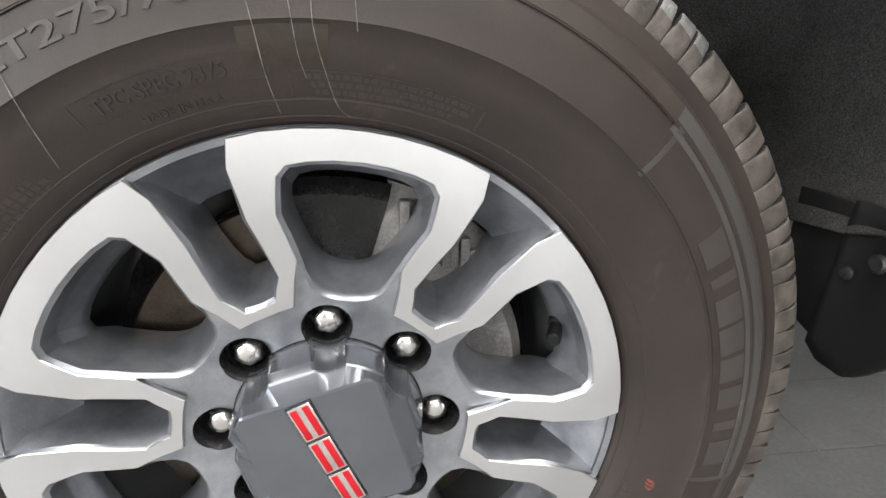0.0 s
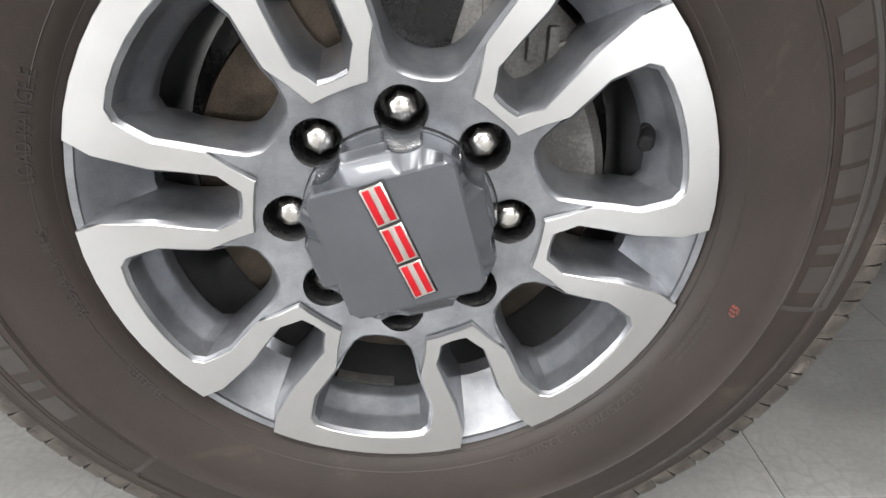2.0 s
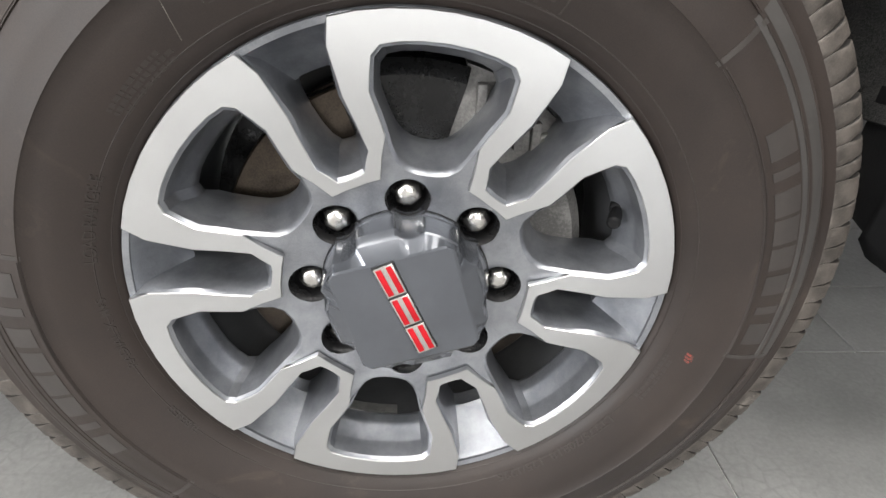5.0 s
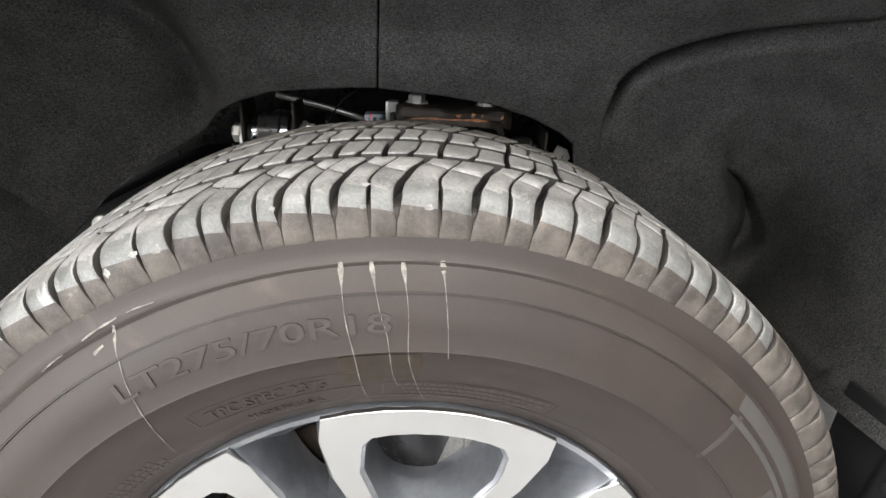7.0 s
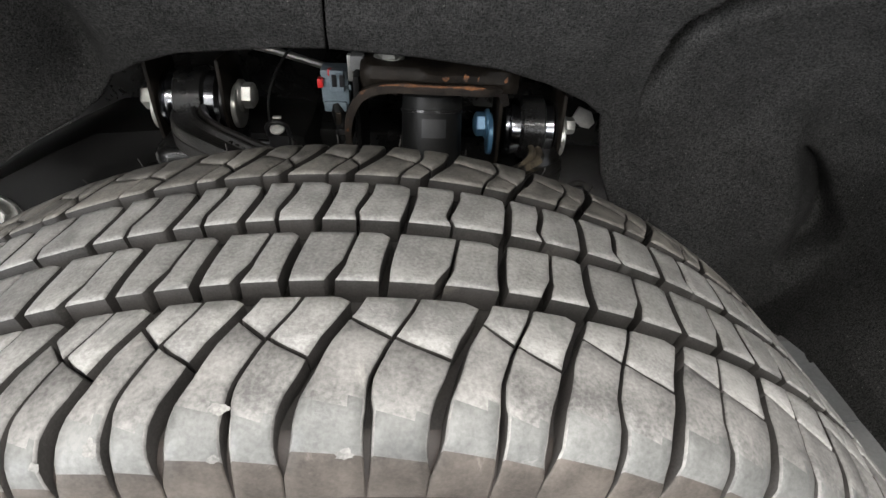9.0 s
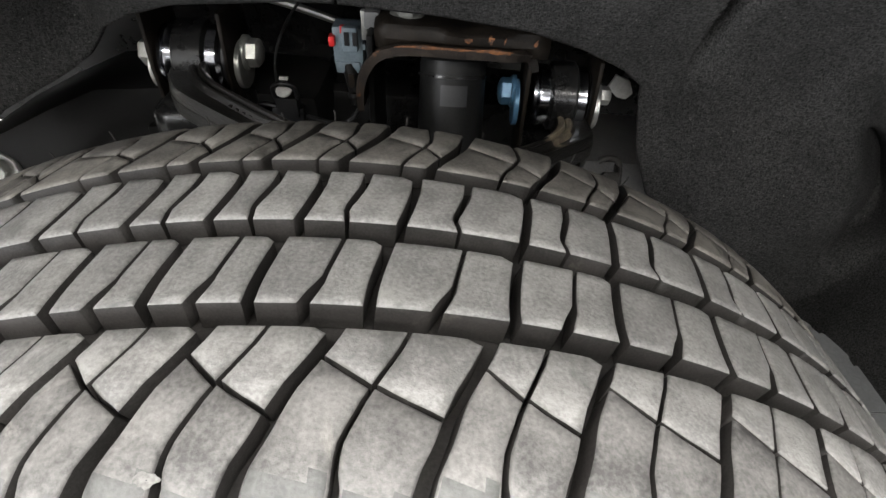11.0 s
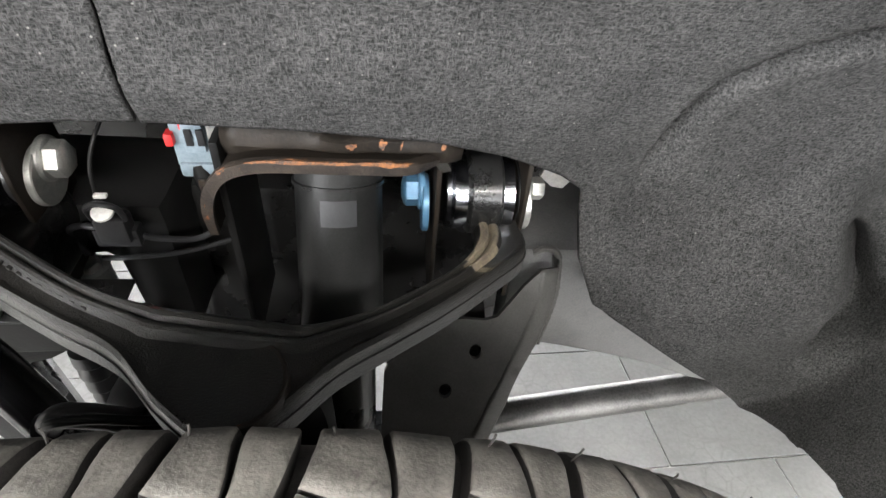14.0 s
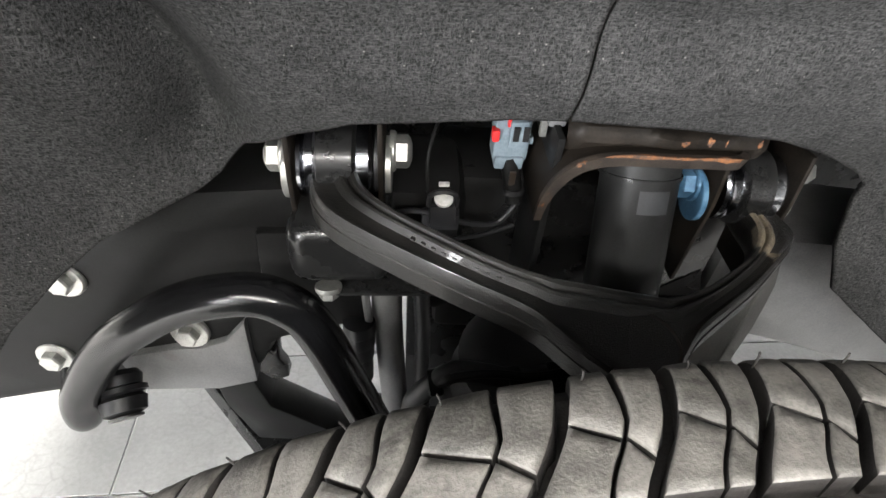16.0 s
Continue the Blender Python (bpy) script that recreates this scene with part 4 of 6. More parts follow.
for (ra, aa), (rb, ab) in pairs:
    pa, pb = wh(ra, aa - 7.5, face_depth(ra)), wh(rb, ab - 7.5, face_depth(rb))
    d = (pb - pa).normalized() * 0.0006
    rows.append([pa - d * 0.2 + Vector((0, 0.0055, 0)), pa + Vector((0, 0.0008, 0)), pa + d, pb - d, pb + Vector((0, 0.0008, 0)), pb + d * 0.2 + Vector((0, 0.0055, 0))])
loft(bm, rows, closed=False)
face = part("machined_face", bm, MACHINED, wheel, "bright machined aluminium spoke face", angle=20)
for k in range(1, 6):
    spun(face, 60 * k)

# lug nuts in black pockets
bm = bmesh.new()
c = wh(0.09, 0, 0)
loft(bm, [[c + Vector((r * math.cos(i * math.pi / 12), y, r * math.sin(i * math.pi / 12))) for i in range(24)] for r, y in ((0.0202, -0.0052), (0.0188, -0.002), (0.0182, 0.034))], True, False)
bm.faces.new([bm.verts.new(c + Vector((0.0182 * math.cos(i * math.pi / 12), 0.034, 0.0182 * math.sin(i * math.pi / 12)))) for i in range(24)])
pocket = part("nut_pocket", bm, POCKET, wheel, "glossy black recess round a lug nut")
bm = bmesh.new()
rings_ = []
for y, r, k in ((0.034, 0.0136, 1), (0.0085, 0.0136, 1), (0.0068, 0.0130, 0.9), (0.0040, 0.0108, 0.55), (0.0022, 0.0080, 0.2), (0.0010, 0.0042, 0)):
    rings_.append([c + Vector((q * math.cos(s), y, q * math.sin(s))) for s, q in
                   [(i * math.pi / 12 + 0.26, r * (1 - k + k * math.cos(math.pi / 6) / math.cos((i * math.pi / 12) % (math.pi / 3) - math.pi / 6))) for i in range(24)]])
loft(bm, rings_, True, True)
nut = part("lug_nut", bm, CHROME, wheel, "chrome hexagonal lug nut", angle=25)
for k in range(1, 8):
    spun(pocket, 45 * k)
    spun(nut, 45 * k)


# centre cap: scalloped skirt, straight-sided plateau with long and short edges
def cap_radius(a, hollow, reach, long_edge, short_edge):
    d = (a + 22.5) % 45 - 22.5
    s = 0.09 * math.sin(radians(d))
    r = reach
    for k in range(8):
        turn = math.cos(radians(a - 16.5 - 45 * k))
        if turn > 0.3:
            r = min(r, (short_edge if k % 2 else long_edge) / turn)
    if abs(s) < hollow:
        r = min(r, 0.09 * math.cos(radians(d)) - math.sqrt(hollow ** 2 - s * s))
    return r


bm = bmesh.new()
levels = [(0.004, 0.0178, 0.0785, 9, 9), (-0.010, 0.0180, 0.0785, 9, 9), (-0.0115, 0.0182, 0.0778, 9, 9), (-0.030, 0.0195, 0.0775, 0.0745, 9), (-0.0375, 0.0205, 0.0768, 0.0705, 9),
          (-0.0392, 0.0212, 0.0755, 0.0690, 9), (-0.0472, 0.0200, 0.0742, 0.0560, 9), (-0.0482, 0.0200, 0.0730, 0.0538, 9), (-0.0494, 0.0200, 0.9, 0.0300, 0.0340)]
loft(bm, [[wh(cap_radius(a, hollow, reach, l, s), a, y) for a in [i for i in range(360)]] for y, hollow, reach, l, s in levels], True, False)
top = [v for v in bm.verts if v.co.y < -0.0493]
bm.faces.new(top)
cap = part("centre_cap", bm, CAP, wheel, "dark grey octagonal centre cap with hollows for the nuts", angle=14)
# Thin black ring laid on the hub for the shade round the cap
bm = bmesh.new()
loft(bm, [[wh(cap_radius(a, 0.0178, 0.0785, 9, 9) + g, a, hub_depth(0.075) - lift) for a in range(360)] for g, lift in ((-0.002, 0.0004), (0.0, 0.0010), (0.0011, 0.0010), (0.0013, -0.001))])
part("cap_shade_ring", bm, POCKET, wheel, "thin black ring for the shaded gap round the centre cap")
tilt = radians(-65.5)
eu, ev = Vector((math.cos(tilt), 0, math.sin(tilt))), Vector((-math.sin(tilt), 0, math.cos(tilt)))
ec = HUB + Vector((-0.0005, 0, 0.003))


def emblem_bar(u0, u1, v0, v1, y0, y1, material_, name):
    to = lambda u, v, w: ec + eu * u + ev * v + Vector((0, y0 + (y1 - y0) * w, 0))
    part(name, plate([(u0, v0), (u1, v0), (u1, v1), (u0, v1)], lambda u, v, w: to(u, v, w), 1.0, 0.0006), material_, cap)


for u0 in (-0.0500, -0.0162, 0.0176):
    emblem_bar(u0 - 0.0012, u0 + 0.0328, -0.0102, 0.0102, -0.0478, -0.0500, POCKET, "emblem_backing")
    emblem_bar(u0, u0 + 0.0315, -0.0090, 0.0090, -0.0490, -0.0512, CHROME, "emblem_surround")
    for v0, v1 in ((-0.0074, -0.0022), (0.0022, 0.0074)):
        emblem_bar(u0 + 0.0016, u0 + 0.0299, v0, v1, -0.0500, -0.0519, EMBLEM_RED, "emblem_bar")

bm = bmesh.new()
loft(bm, [[wh(r, a, y) for r, y in ((0.2165, 0.036), (0.2120, 0.037), (0.2118, 0.049), (0.2160, 0.050))] for a in range(252, 270, 2)], True, True)
part("balance_weight", bm, ZINC, wheel, "grey adhesive balance weight strip")

# valve stem
bm = turned([(0, 0.0075), (0.010, 0.0072), (0.012, 0.0052), (0.020, 0.0050), (0.0205, 0.0064), (0.034, 0.0064), (0.036, 0.0045)], wh(0.214, 20, 0.024), (-0.45, -1, -0.12), 16)
part("valve_stem", bm, FLAP, wheel, "black rubber tyre valve with knurled cap")

# ---- brake ----
brake = thing("brake_disc", (0, 0.10, 0.41), "rusty-edged steel brake disc behind the wheel", "brake")
part("friction_ring", ring([(0.100, 0.060), (0.178, 0.060), (0.180, 0.062), (0.180, 0.072), (0.175, 0.074), (0.175, 0.082), (0.180, 0.084), (0.180, 0.094), (0.100, 0.096)], 96), DISC, brake)
# Hat coloured black: the unlit wheel interior is put into its colour
part("disc_hat", ring([(0.0, 0.036), (0.098, 0.036), (0.104, 0.042), (0.106, 0.066), (0.106, 0.1)], 72), BLACK_METAL, brake, "disc hat, black for the shade behind the wheel")
caliper = thing("brake_caliper", (0.1, 0.08, 0.52), "rough grey cast iron brake caliper over the disc", "brake caliper")
bm = bmesh.new()
loft(bm, [[wh(r, a, y) for r, y in ((0.118, 0.046), (0.185, 0.042), (0.198, 0.050), (0.200, 0.110), (0.122, 0.112))] for a in range(74, 112, 3)], True, True)
part("piston_housing", bm, BLACK_METAL, caliper, "black caliper housing")
bm = bmesh.new()
loft(bm, [[wh(r, a, y) for r, y in ((0.128, 0.048), (0.170, 0.044), (0.200, 0.056), (0.200, 0.110), (0.130, 0.112))] for a in range(42, 76, 3)], True, True)
part("body", bm, CAST, caliper)
for k, a in enumerate((47, 54, 61, 68)):
    p = wh(0.172, a, 0.042)
    part("rib", box(p - Vector((0.0045, 0.004, 0.020)), p + Vector((0.0045, 0.008, 0.020)), 0.0025), CAST, caliper)
for a in (44,):
    part("slide_bolt", hex_bolt(wh(0.178, a, 0.044), (0, -1, 0), 0.009, 0.008, 0.012), ZINC, caliper)
bm = bmesh.new()
loft(bm, [[wh(r, a, y) for r, y in ((0.118, 0.052), (0.172, 0.048), (0.182, 0.058), (0.182, 0.100), (0.12, 0.104))] for a in range(-6, 44, 4)], True, True)
part("bracket", bm, CAST, caliper, "grey cast mounting bracket")
bm = bmesh.new()
loft(bm, [[wh(0.205, a, y) for a in range(-30, 212, 6)] for y in (0.118, 0.121)], False)
loft(bm, [[wh(r, a, 0.12) for a in range(-30, 212, 6)] for r in (0.06, 0.204)], False)
solid("splash_shield", bm, BLACK_METAL, (0, 0.12, 0.41), "black sheet metal splash shield behind the brake", "splash shield")

# ---- wheel arch ----
# columns of the liner: its free edge (x, z and depth where it leaves the inner wall), the top of the wall, the outer lip
COLUMNS = [
    ((-0.560, 0.490, 0.05), (-0.570, 0.55), (-0.580, 0.56)), ((-0.500, 0.520, 0.28), (-0.585, 0.63), (-0.600, 0.66)), ((-0.430, 0.612, None), (-0.600, 0.74), (-0.620, 0.78)),
    ((-0.374, 0.672, None), (-0.580, 0.86), (-0.610, 0.90)), ((-0.338, 0.704, None), (-0.540, 0.93), (-0.570, 0.98)), ((-0.262, 0.748, None), (-0.440, 1.00), (-0.460, 1.06)),
    ((-0.246, 0.759, None), (-0.360, 1.03), (-0.370, 1.10)), ((-0.225, 0.785, None), (-0.300, 1.05), (-0.300, 1.12)), ((-0.192, 0.806, None), (-0.230, 1.06), (-0.230, 1.14)),
    ((-0.155, 0.818, None), (-0.160, 1.07), (-0.160, 1.15)), ((-0.060, 0.829, None), (-0.060, 1.075), (-0.060, 1.16)), ((-0.024, 0.830, None), (-0.018, 1.075), (-0.018, 1.16)),
    ((0.060, 0.8235, None), (0.070, 1.075), (0.070, 1.16)), ((0.130, 0.813, None), (0.150, 1.07), (0.150, 1.15)), ((0.180, 0.797, None), (0.220, 1.06), (0.220, 1.14)),
    ((0.225, 0.776, None), (0.300, 1.04), (0.310, 1.12)), ((0.246, 0.760, None), (0.370, 1.01), (0.390, 1.08)), ((0.253, 0.728, None), (0.440, 0.97), (0.460, 1.03)),
    ((0.262, 0.690, None), (0.500, 0.91), (0.520, 0.95)), ((0.286, 0.640, None), (0.550, 0.84), (0.570, 0.87)), ((0.354, 0.590, None), (0.575, 0.77), (0.590, 0.79)),
    ((0.455, 0.517, None), (0.570, 0.69), (0.575, 0.71)), ((0.490, 0.490, 0.405), (0.548, 0.61), (0.550, 0.64)), ((0.500, 0.517, 0.345), (0.525, 0.58), (0.530, 0.60)),
    ((0.499, 0.532, 0.288), (0.510, 0.57), (0.515, 0.59)), ((0.490, 0.540, 0.200), (0.495, 0.57), (0.500, 0.59)), ((0.480, 0.546, 0.120), (0.485, 0.568), (0.490, 0.585)),
    ((0.475, 0.556, 0.030), (0.478, 0.570), (0.482, 0.585)),
]
REAR_CREASE = [(0.284, 0.735), (0.277, 0.780), (0.276, 0.820), (0.277, 0.846), (0.287, 0.868), (0.310, 0.889), (0.343, 0.905), (0.390, 0.921), (0.56, 0.968)]
FRONT_CREASE = [(-0.255, 0.73), (-0.257, 0.764), (-0.256, 0.815), (-0.259, 0.848), (-0.268, 0.870), (-0.286, 0.893), (-0.335, 0.926), (-0.420, 0.955)]


def beside(x, z, line, sign):
    """Signed distance from a line of (x, z); positive on its `sign` side."""
    best, out = 9.0, 0.0
    for (x0, z0), (x1, z1) in zip(line, line[1:]):
        dx, dz = x1 - x0, z1 - z0
        t = min(max(((x - x0) * dx + (z - z0) * dz) / (dx * dx + dz * dz), 0), 1)
        ex, ez = x - x0 - t * dx, z - z0 - t * dz
        d = math.hypot(ex, ez)
        if d < best:
            best, out = d, math.copysign(d, sign * (dx * ez - dz * ex))
    return out


def wall_depth(x, z):
    y = 0.419 - 1.15 * max(0.0, z - 0.735) ** 1.5 - 0.012 * math.exp(-(x / 0.17) ** 2) * step01((z - 0.76) / 0.06)
    y += 0.026 * math.exp(-(x / 0.20) ** 2) * step01((z - 0.845) / 0.06) * (1 - step01((z - 0.94) / 0.11))
    r = beside(x, z, REAR_CREASE, -1)
    if x > 0.2:
        grow = step01((z - 0.742) / 0.10) * step01((x - 0.262) / 0.09 + (z - 0.78) / 0.10)
        y += grow * (0.130 * step01(r / 0.004) * max(0.0, 1 - max(r, 0.0) / 0.036) ** 1.6 + 0.010 * step01(r / 0.01) * step01((0.30 - r) / 0.28))
    f = beside(x, z, FRONT_CREASE, 1)
    if x < -0.12:
        y += -0.004 * step01(f / 0.06) + 0.050 * step01((z - 0.745) / 0.07) * math.exp(-((f + 0.004) / 0.028) ** 2)
    y += 0.004 * noise.noise(Vector((x * 7, 1.3, z * 7))) + 0.0008 * noise.noise(Vector((x * 60, 5.0, z * 60)))
    return y


def liner_half(cols, fine=13, wall_n=110, barrel_n=14):
    bm = bmesh.new()
    rows = []
    full = []
    for c0, c1 in zip(cols, cols[1:]):
        for k in range(fine):
            full.append((c0, c1, k / fine))
    full.append((cols[-1], cols[-1], 0.0))
    for c0, c1, t in full:
        def mix(a, b):
            return a + (b - a) * t
        ex, ez = mix(c0[0][0], c1[0][0]), mix(c0[0][1], c1[0][1])
        y0 = c0[0][2] if c0[0][2] is not None else wall_depth(c0[0][0], c0[0][1])
        y1 = c1[0][2] if c1[0][2] is not None else wall_depth(c1[0][0], c1[0][1])
        inner = c0[0][2] is None and c1[0][2] is None
        ax, az = mix(c0[1][0], c1[1][0]), mix(c0[1][1], c1[1][1])
        lx, lz = mix(c0[2][0], c1[2][0]), mix(c0[2][1], c1[2][1])
        col = []
        for i in range(wall_n + 1):
            u = i / wall_n
            x, z = ex + (ax - ex) * u, ez + (az - ez) * u
            y = wall_depth(x, z)
            if not inner:
                y = min(y, mix(y0, y1) - 0.05 * u)
            # round over into the arch
            y -= 0.085 * max(0.0, (u - 0.72) / 0.28) ** 2.2
            col.append(Vector((x, y, z)))
        last = col[-1].copy()
        for i in range(1, barrel_n + 1):
            u = i / barrel_n
            k = 1 - (1 - u) ** 2
            col.append(Vector((last.x + (lx - last.x) * k, last.y + (-0.065 - last.y) * u, last.z + (lz - last.z) * k)))
        rows.append(col)
    loft(bm, rows, closed=False)
    return bm


cut = 11
front = [c for c in COLUMNS[:cut]] + [((-0.0255, 0.830, None), (-0.0255, 1.075), (-0.0255, 1.16))]
rear = [((-0.0232, 0.830, None), (-0.0232, 1.075), (-0.0232, 1.16))] + COLUMNS[cut + 1:]
liner = thing("wheel_arch_liner", (0, 0.4, 0.6), "black felt wheel arch liner in two panels with moulded creases", "wheel liner")
for cols, label in ((front, "black felt front panel"), (rear, "black felt rear panel with a moulded bulge")):
    bm = liner_half(cols)
    for k in range(26):
        soft = [v for v in bm.verts if v.co.x > 0.31 + 0.004 * k and v.co.z < 0.77 - 0.003 * k and not v.is_boundary]
        bmesh.ops.smooth_vert(bm, verts=soft, factor=0.5, use_axis_x=True, use_axis_y=True, use_axis_z=True)
    for v in bm.verts:
        if v.co.x > 0.3 and v.co.y > 0.15:
            # round bulge that drops into a hollow along its rear side
            bx, bz = v.co.x - 0.468, v.co.z - 0.655
            rho = math.hypot(bx, bz) / 0.077
            aft = step01((math.cos(math.atan2(bz, bx) - 0.2) - 0.02) / 0.7)
            v.co.y -= 0.044 * math.exp(-(rho / (0.62 + 0.6 * (1 - aft))) ** 2) * (1 - aft * step01((rho - 0.8) / 0.25))
            v.co += Vector((0.010, 0.032, 0)) * aft * step01((rho - 0.50) / 0.40) * (1 - step01((rho - 0.95) / 0.09))
    ob = part("panel", bm, FELT, liner, label, angle=70)
    mod = ob.modifiers.new("thickness", "SOLIDIFY")
    mod.thickness, mod.offset = 0.0045, -1.0

# pale stitch and lint on the felt
for k, (x, z, ang, ln) in enumerate(((0.265, 0.761, 80, 0.010), (-0.262, 0.768, 12, 0.014), (-0.285, 0.752, 25, 0.018), (-0.34, 0.724, 35, 0.012), (0.415, 0.705, 50, 0.006), (-0.012, 0.845, 70, 0.006), (0.21, 0.83, 30, 0.005), (0.35, 0.67, 60, 0.005))):
    d = Vector((math.cos(radians(ang)), 0, math.sin(radians(ang)))) * ln / 2
    p = Vector((x, wall_depth(x, z) - 0.0008, z))
    solid("lint_thread", tube([p - d, p + Vector((0, -0.0012, 0.0008)), p + d], 0.0006, 6), CHALK, p, "pale lint thread stuck on black felt", "lint")

# splash flap behind the tyre
bm = bmesh.new()
rows = []
for i in range(15):
    u = i / 14
    y = 0.035 - 0.10 * u
    x = 0.472 + 0.004 * math.sin(u * 5)
    zb = 0.428 + 0.014 * max(0, 0.16 - u) / 0.16 + 0.10 * max(0, u - 0.45) ** 1.3
    rows.append([Vector((x + 0.006 * (j / 10), y - 0.008 * (j / 10) * (1 - u), zb + (0.590 - zb) * j / 10)) for j in range(11)])
loft(bm, rows, closed=False)
flap = thing("splash_flap", (0.474, -0.02, 0.43), "black moulded plastic splash flap below the arch liner", "splash flap")
part("inner_panel", plate([(0.0, 0.437), (0.05, 0.443), (0.096, 0.456), (0.105, 0.50), (0.105, 0.585), (0.0, 0.585)], lambda u, v, w: Vector((0.484 + w, u, v)), 0.006, 0.002), FLAP, flap, "matt black inner flap")
ob = part("panel", bm, FLAP, flap)
mod = ob.modifiers.new("thickness", "SOLIDIFY")
mod.thickness, mod.offset = 0.005, 0
part("fastener", turned([(0, 0.009), (0.003, 0.009), (0.005, 0.006), (0.0045, 0.002)], (0.472, -0.018, 0.545), (-1, -0.1, 0), 20), PLASTIC, flap, "round black push fastener")
part("fastener", turned([(0, 0.007), (0.003, 0.007), (0.005, 0.004)], (0.474, 0.012, 0.525), (-1, -0.1, 0), 20), PLASTIC, flap, "round black push fastener")

# body panels round the arch, unseen, added to shade it, and black bay sheets behind
bm = bmesh.new()
lip = [Vector((c[2][0], -0.068, c[2][1])) for c in COLUMNS]
outer = []
for p in lip:
    d = Vector((p.x, 0, p.z - 0.75))
    k = min(1.1 / max(abs(d.x), 1e-4), (0.62 if d.z > 0 else 0.28) / max(abs(d.z), 1e-4))
    outer.append(Vector((d.x * k, -0.075, 0.75 + d.z * k)))
loft(bm, [[p + Vector((0, 0.02, 0)) for p in lip], lip, outer], closed=False)
body = thing("truck_body", (0, 1.0, 0.5), "plain unseen truck body shell that shades the wheel arch", "truck body")
part("fender", bm, BODY, body)
part("hood", box((-1.1, -0.075, 1.37), (1.1, 2.05, 1.40), 0.01), BODY, body)
part("cab", box((1.1, -0.075, 0.50), (4.6, 2.05, 1.90), 0.03), BODY, body)
part("grille_panel", box((-1.14, -0.075, 0.62), (-1.1, 2.05, 1.37), 0.01), BODY, body)
part("far_fender", box((-1.1, 2.02, 0.62), (1.1, 2.05, 1.37), 0.005), BODY, body)
# Black sheets added to block bright background above and behind the rail
part("bay_blackout", box((-1.1, 0.86, 0.45), (1.1, 0.90, 1.37), 0.004), BLACK_METAL, body, "plain black sheet that keeps the bay dark")
part("bay_blackout", box((-0.12, 0.86, 0.36), (1.1, 0.90, 0.45), 0.004), BLACK_METAL, body, "plain black sheet that keeps the bay dark")

# ---- frame and suspension ----
# how the chassis sits to the wheel: a slight turn and drop
SETTLE = Matrix(((1.001, 0.072, -0.028, -0.011), (-0.059, 1.016, -0.074, 0.059), (0.025, 0.055, 1.009, -0.045), (0, 0, 0, 1)))

frame_rail = thing("frame_rail", (0, 0.52, 0.45), "black painted truck frame rail with bolts", "frame rail")
flat_y = lambda y0: (lambda u, v, w: Vector((u, y0 + w, v)))
horn = [(-0.70, 0.34), (-0.70, 0.52), (-0.62, 0.55), (-0.52, 0.60), (-0.43, 0.655), (-0.36, 0.69), (-0.30, 0.717), (-0.20, 0.725), (-0.06, 0.720), (-0.06, 0.56), (-0.110, 0.555), (-0.118, 0.660), (-0.180, 0.655), (-0.196, 0.522), (-0.252, 0.506), (-0.272, 0.462), (-0.30, 0.440), (-0.41, 0.420), (-0.52, 0.405), (-0.60, 0.385)]
part("front_horn", plate(horn, flat_y(0.455), 0.11, 0.022), RAIL_DARK, frame_rail)
main = [(-0.08, 0.47), (-0.08, 0.700), (0.16, 0.690), (0.232, 0.672), (0.232, 0.455)]
part("side_rail", plate(main, flat_y(0.510), 0.10, 0.010), BLACK_METAL, frame_rail)
aft = [(0.235, 0.470), (0.235, 0.628), (0.33, 0.624), (0.60, 0.598), (1.6, 0.58), (1.6, 0.36), (0.62, 0.345), (0.51, 0.383), (0.4436, 0.416), (0.3636, 0.444), (0.30, 0.4625)]
# Rail coloured in two tones: black in the bay's shade, grey where lit
part("rear_rail", plate(aft, flat_y(0.505), 0.13, 0.018), FRAME_GREY, frame_rail, "frame rail side, grey where more light falls")
for p in ((-0.492, 0.455, 0.487), (-0.3385, 0.453, 0.533), (-0.4385, 0.456, 0.609)):
    part("frame_bolt", hex_bolt(p, (-0.1, -1, 0.1), 0.0125, 0.009, 0.021, 0.004), ZINC, frame_rail, "silver flanged hexagon bolt")
pad = [(-0.423, 0.494), (-0.412, 0.434), (-0.326, 0.4355), (-0.281, 0.451), (-0.278, 0.555), (-0.302, 0.524), (-0.330, 0.512), (-0.362, 0.510)]
part("rail_pad", plate(pad, flat_y(0.446), 0.05, 0.0012), FRAME_GREY, frame_rail, "flat grey plate below the rail")
hook = [(-0.283, 0.500), (-0.259, 0.498), (-0.262, 0.445), (-0.256, 0.430), (-0.254, 0.412), (-0.272, 0.402), (-0.290, 0.421)]
part("rail_tab", plate(hook, flat_y(0.478), 0.02, 0.003), BLACK_METAL, frame_rail)
part("tab_bolt", hex_bolt((-0.272, 0.478, 0.468), (0, -1, 0), 0.008, 0.006, 0.010), BLACK_METAL, frame_rail)
part("crossmember", plate([(-0.348, 0.440), (-0.303, 0.440), (-0.285, 0.352), (-0.202, 0.278), (-0.12, 0.24), (-0.12, 0.19), (-0.26, 0.20), (-0.306, 0.247), (-0.340, 0.357)], flat_y(0.472), 0.05, 0.004), RAIL_DARK, frame_rail, "black strap under the rail")

# stamped bracket round the bushings
EAR = [(-0.026, -0.10), (0.026, -0.10), (0.034, 0.0), (0.030, 0.045), (-0.030, 0.050), (-0.034, 0.0)]


def ear(x, y, z):
    return plate([(a, b) for a, b in EAR], lambda u, v, w: Vector((x + w, y + u, z + v)), 0.004, 0.001)


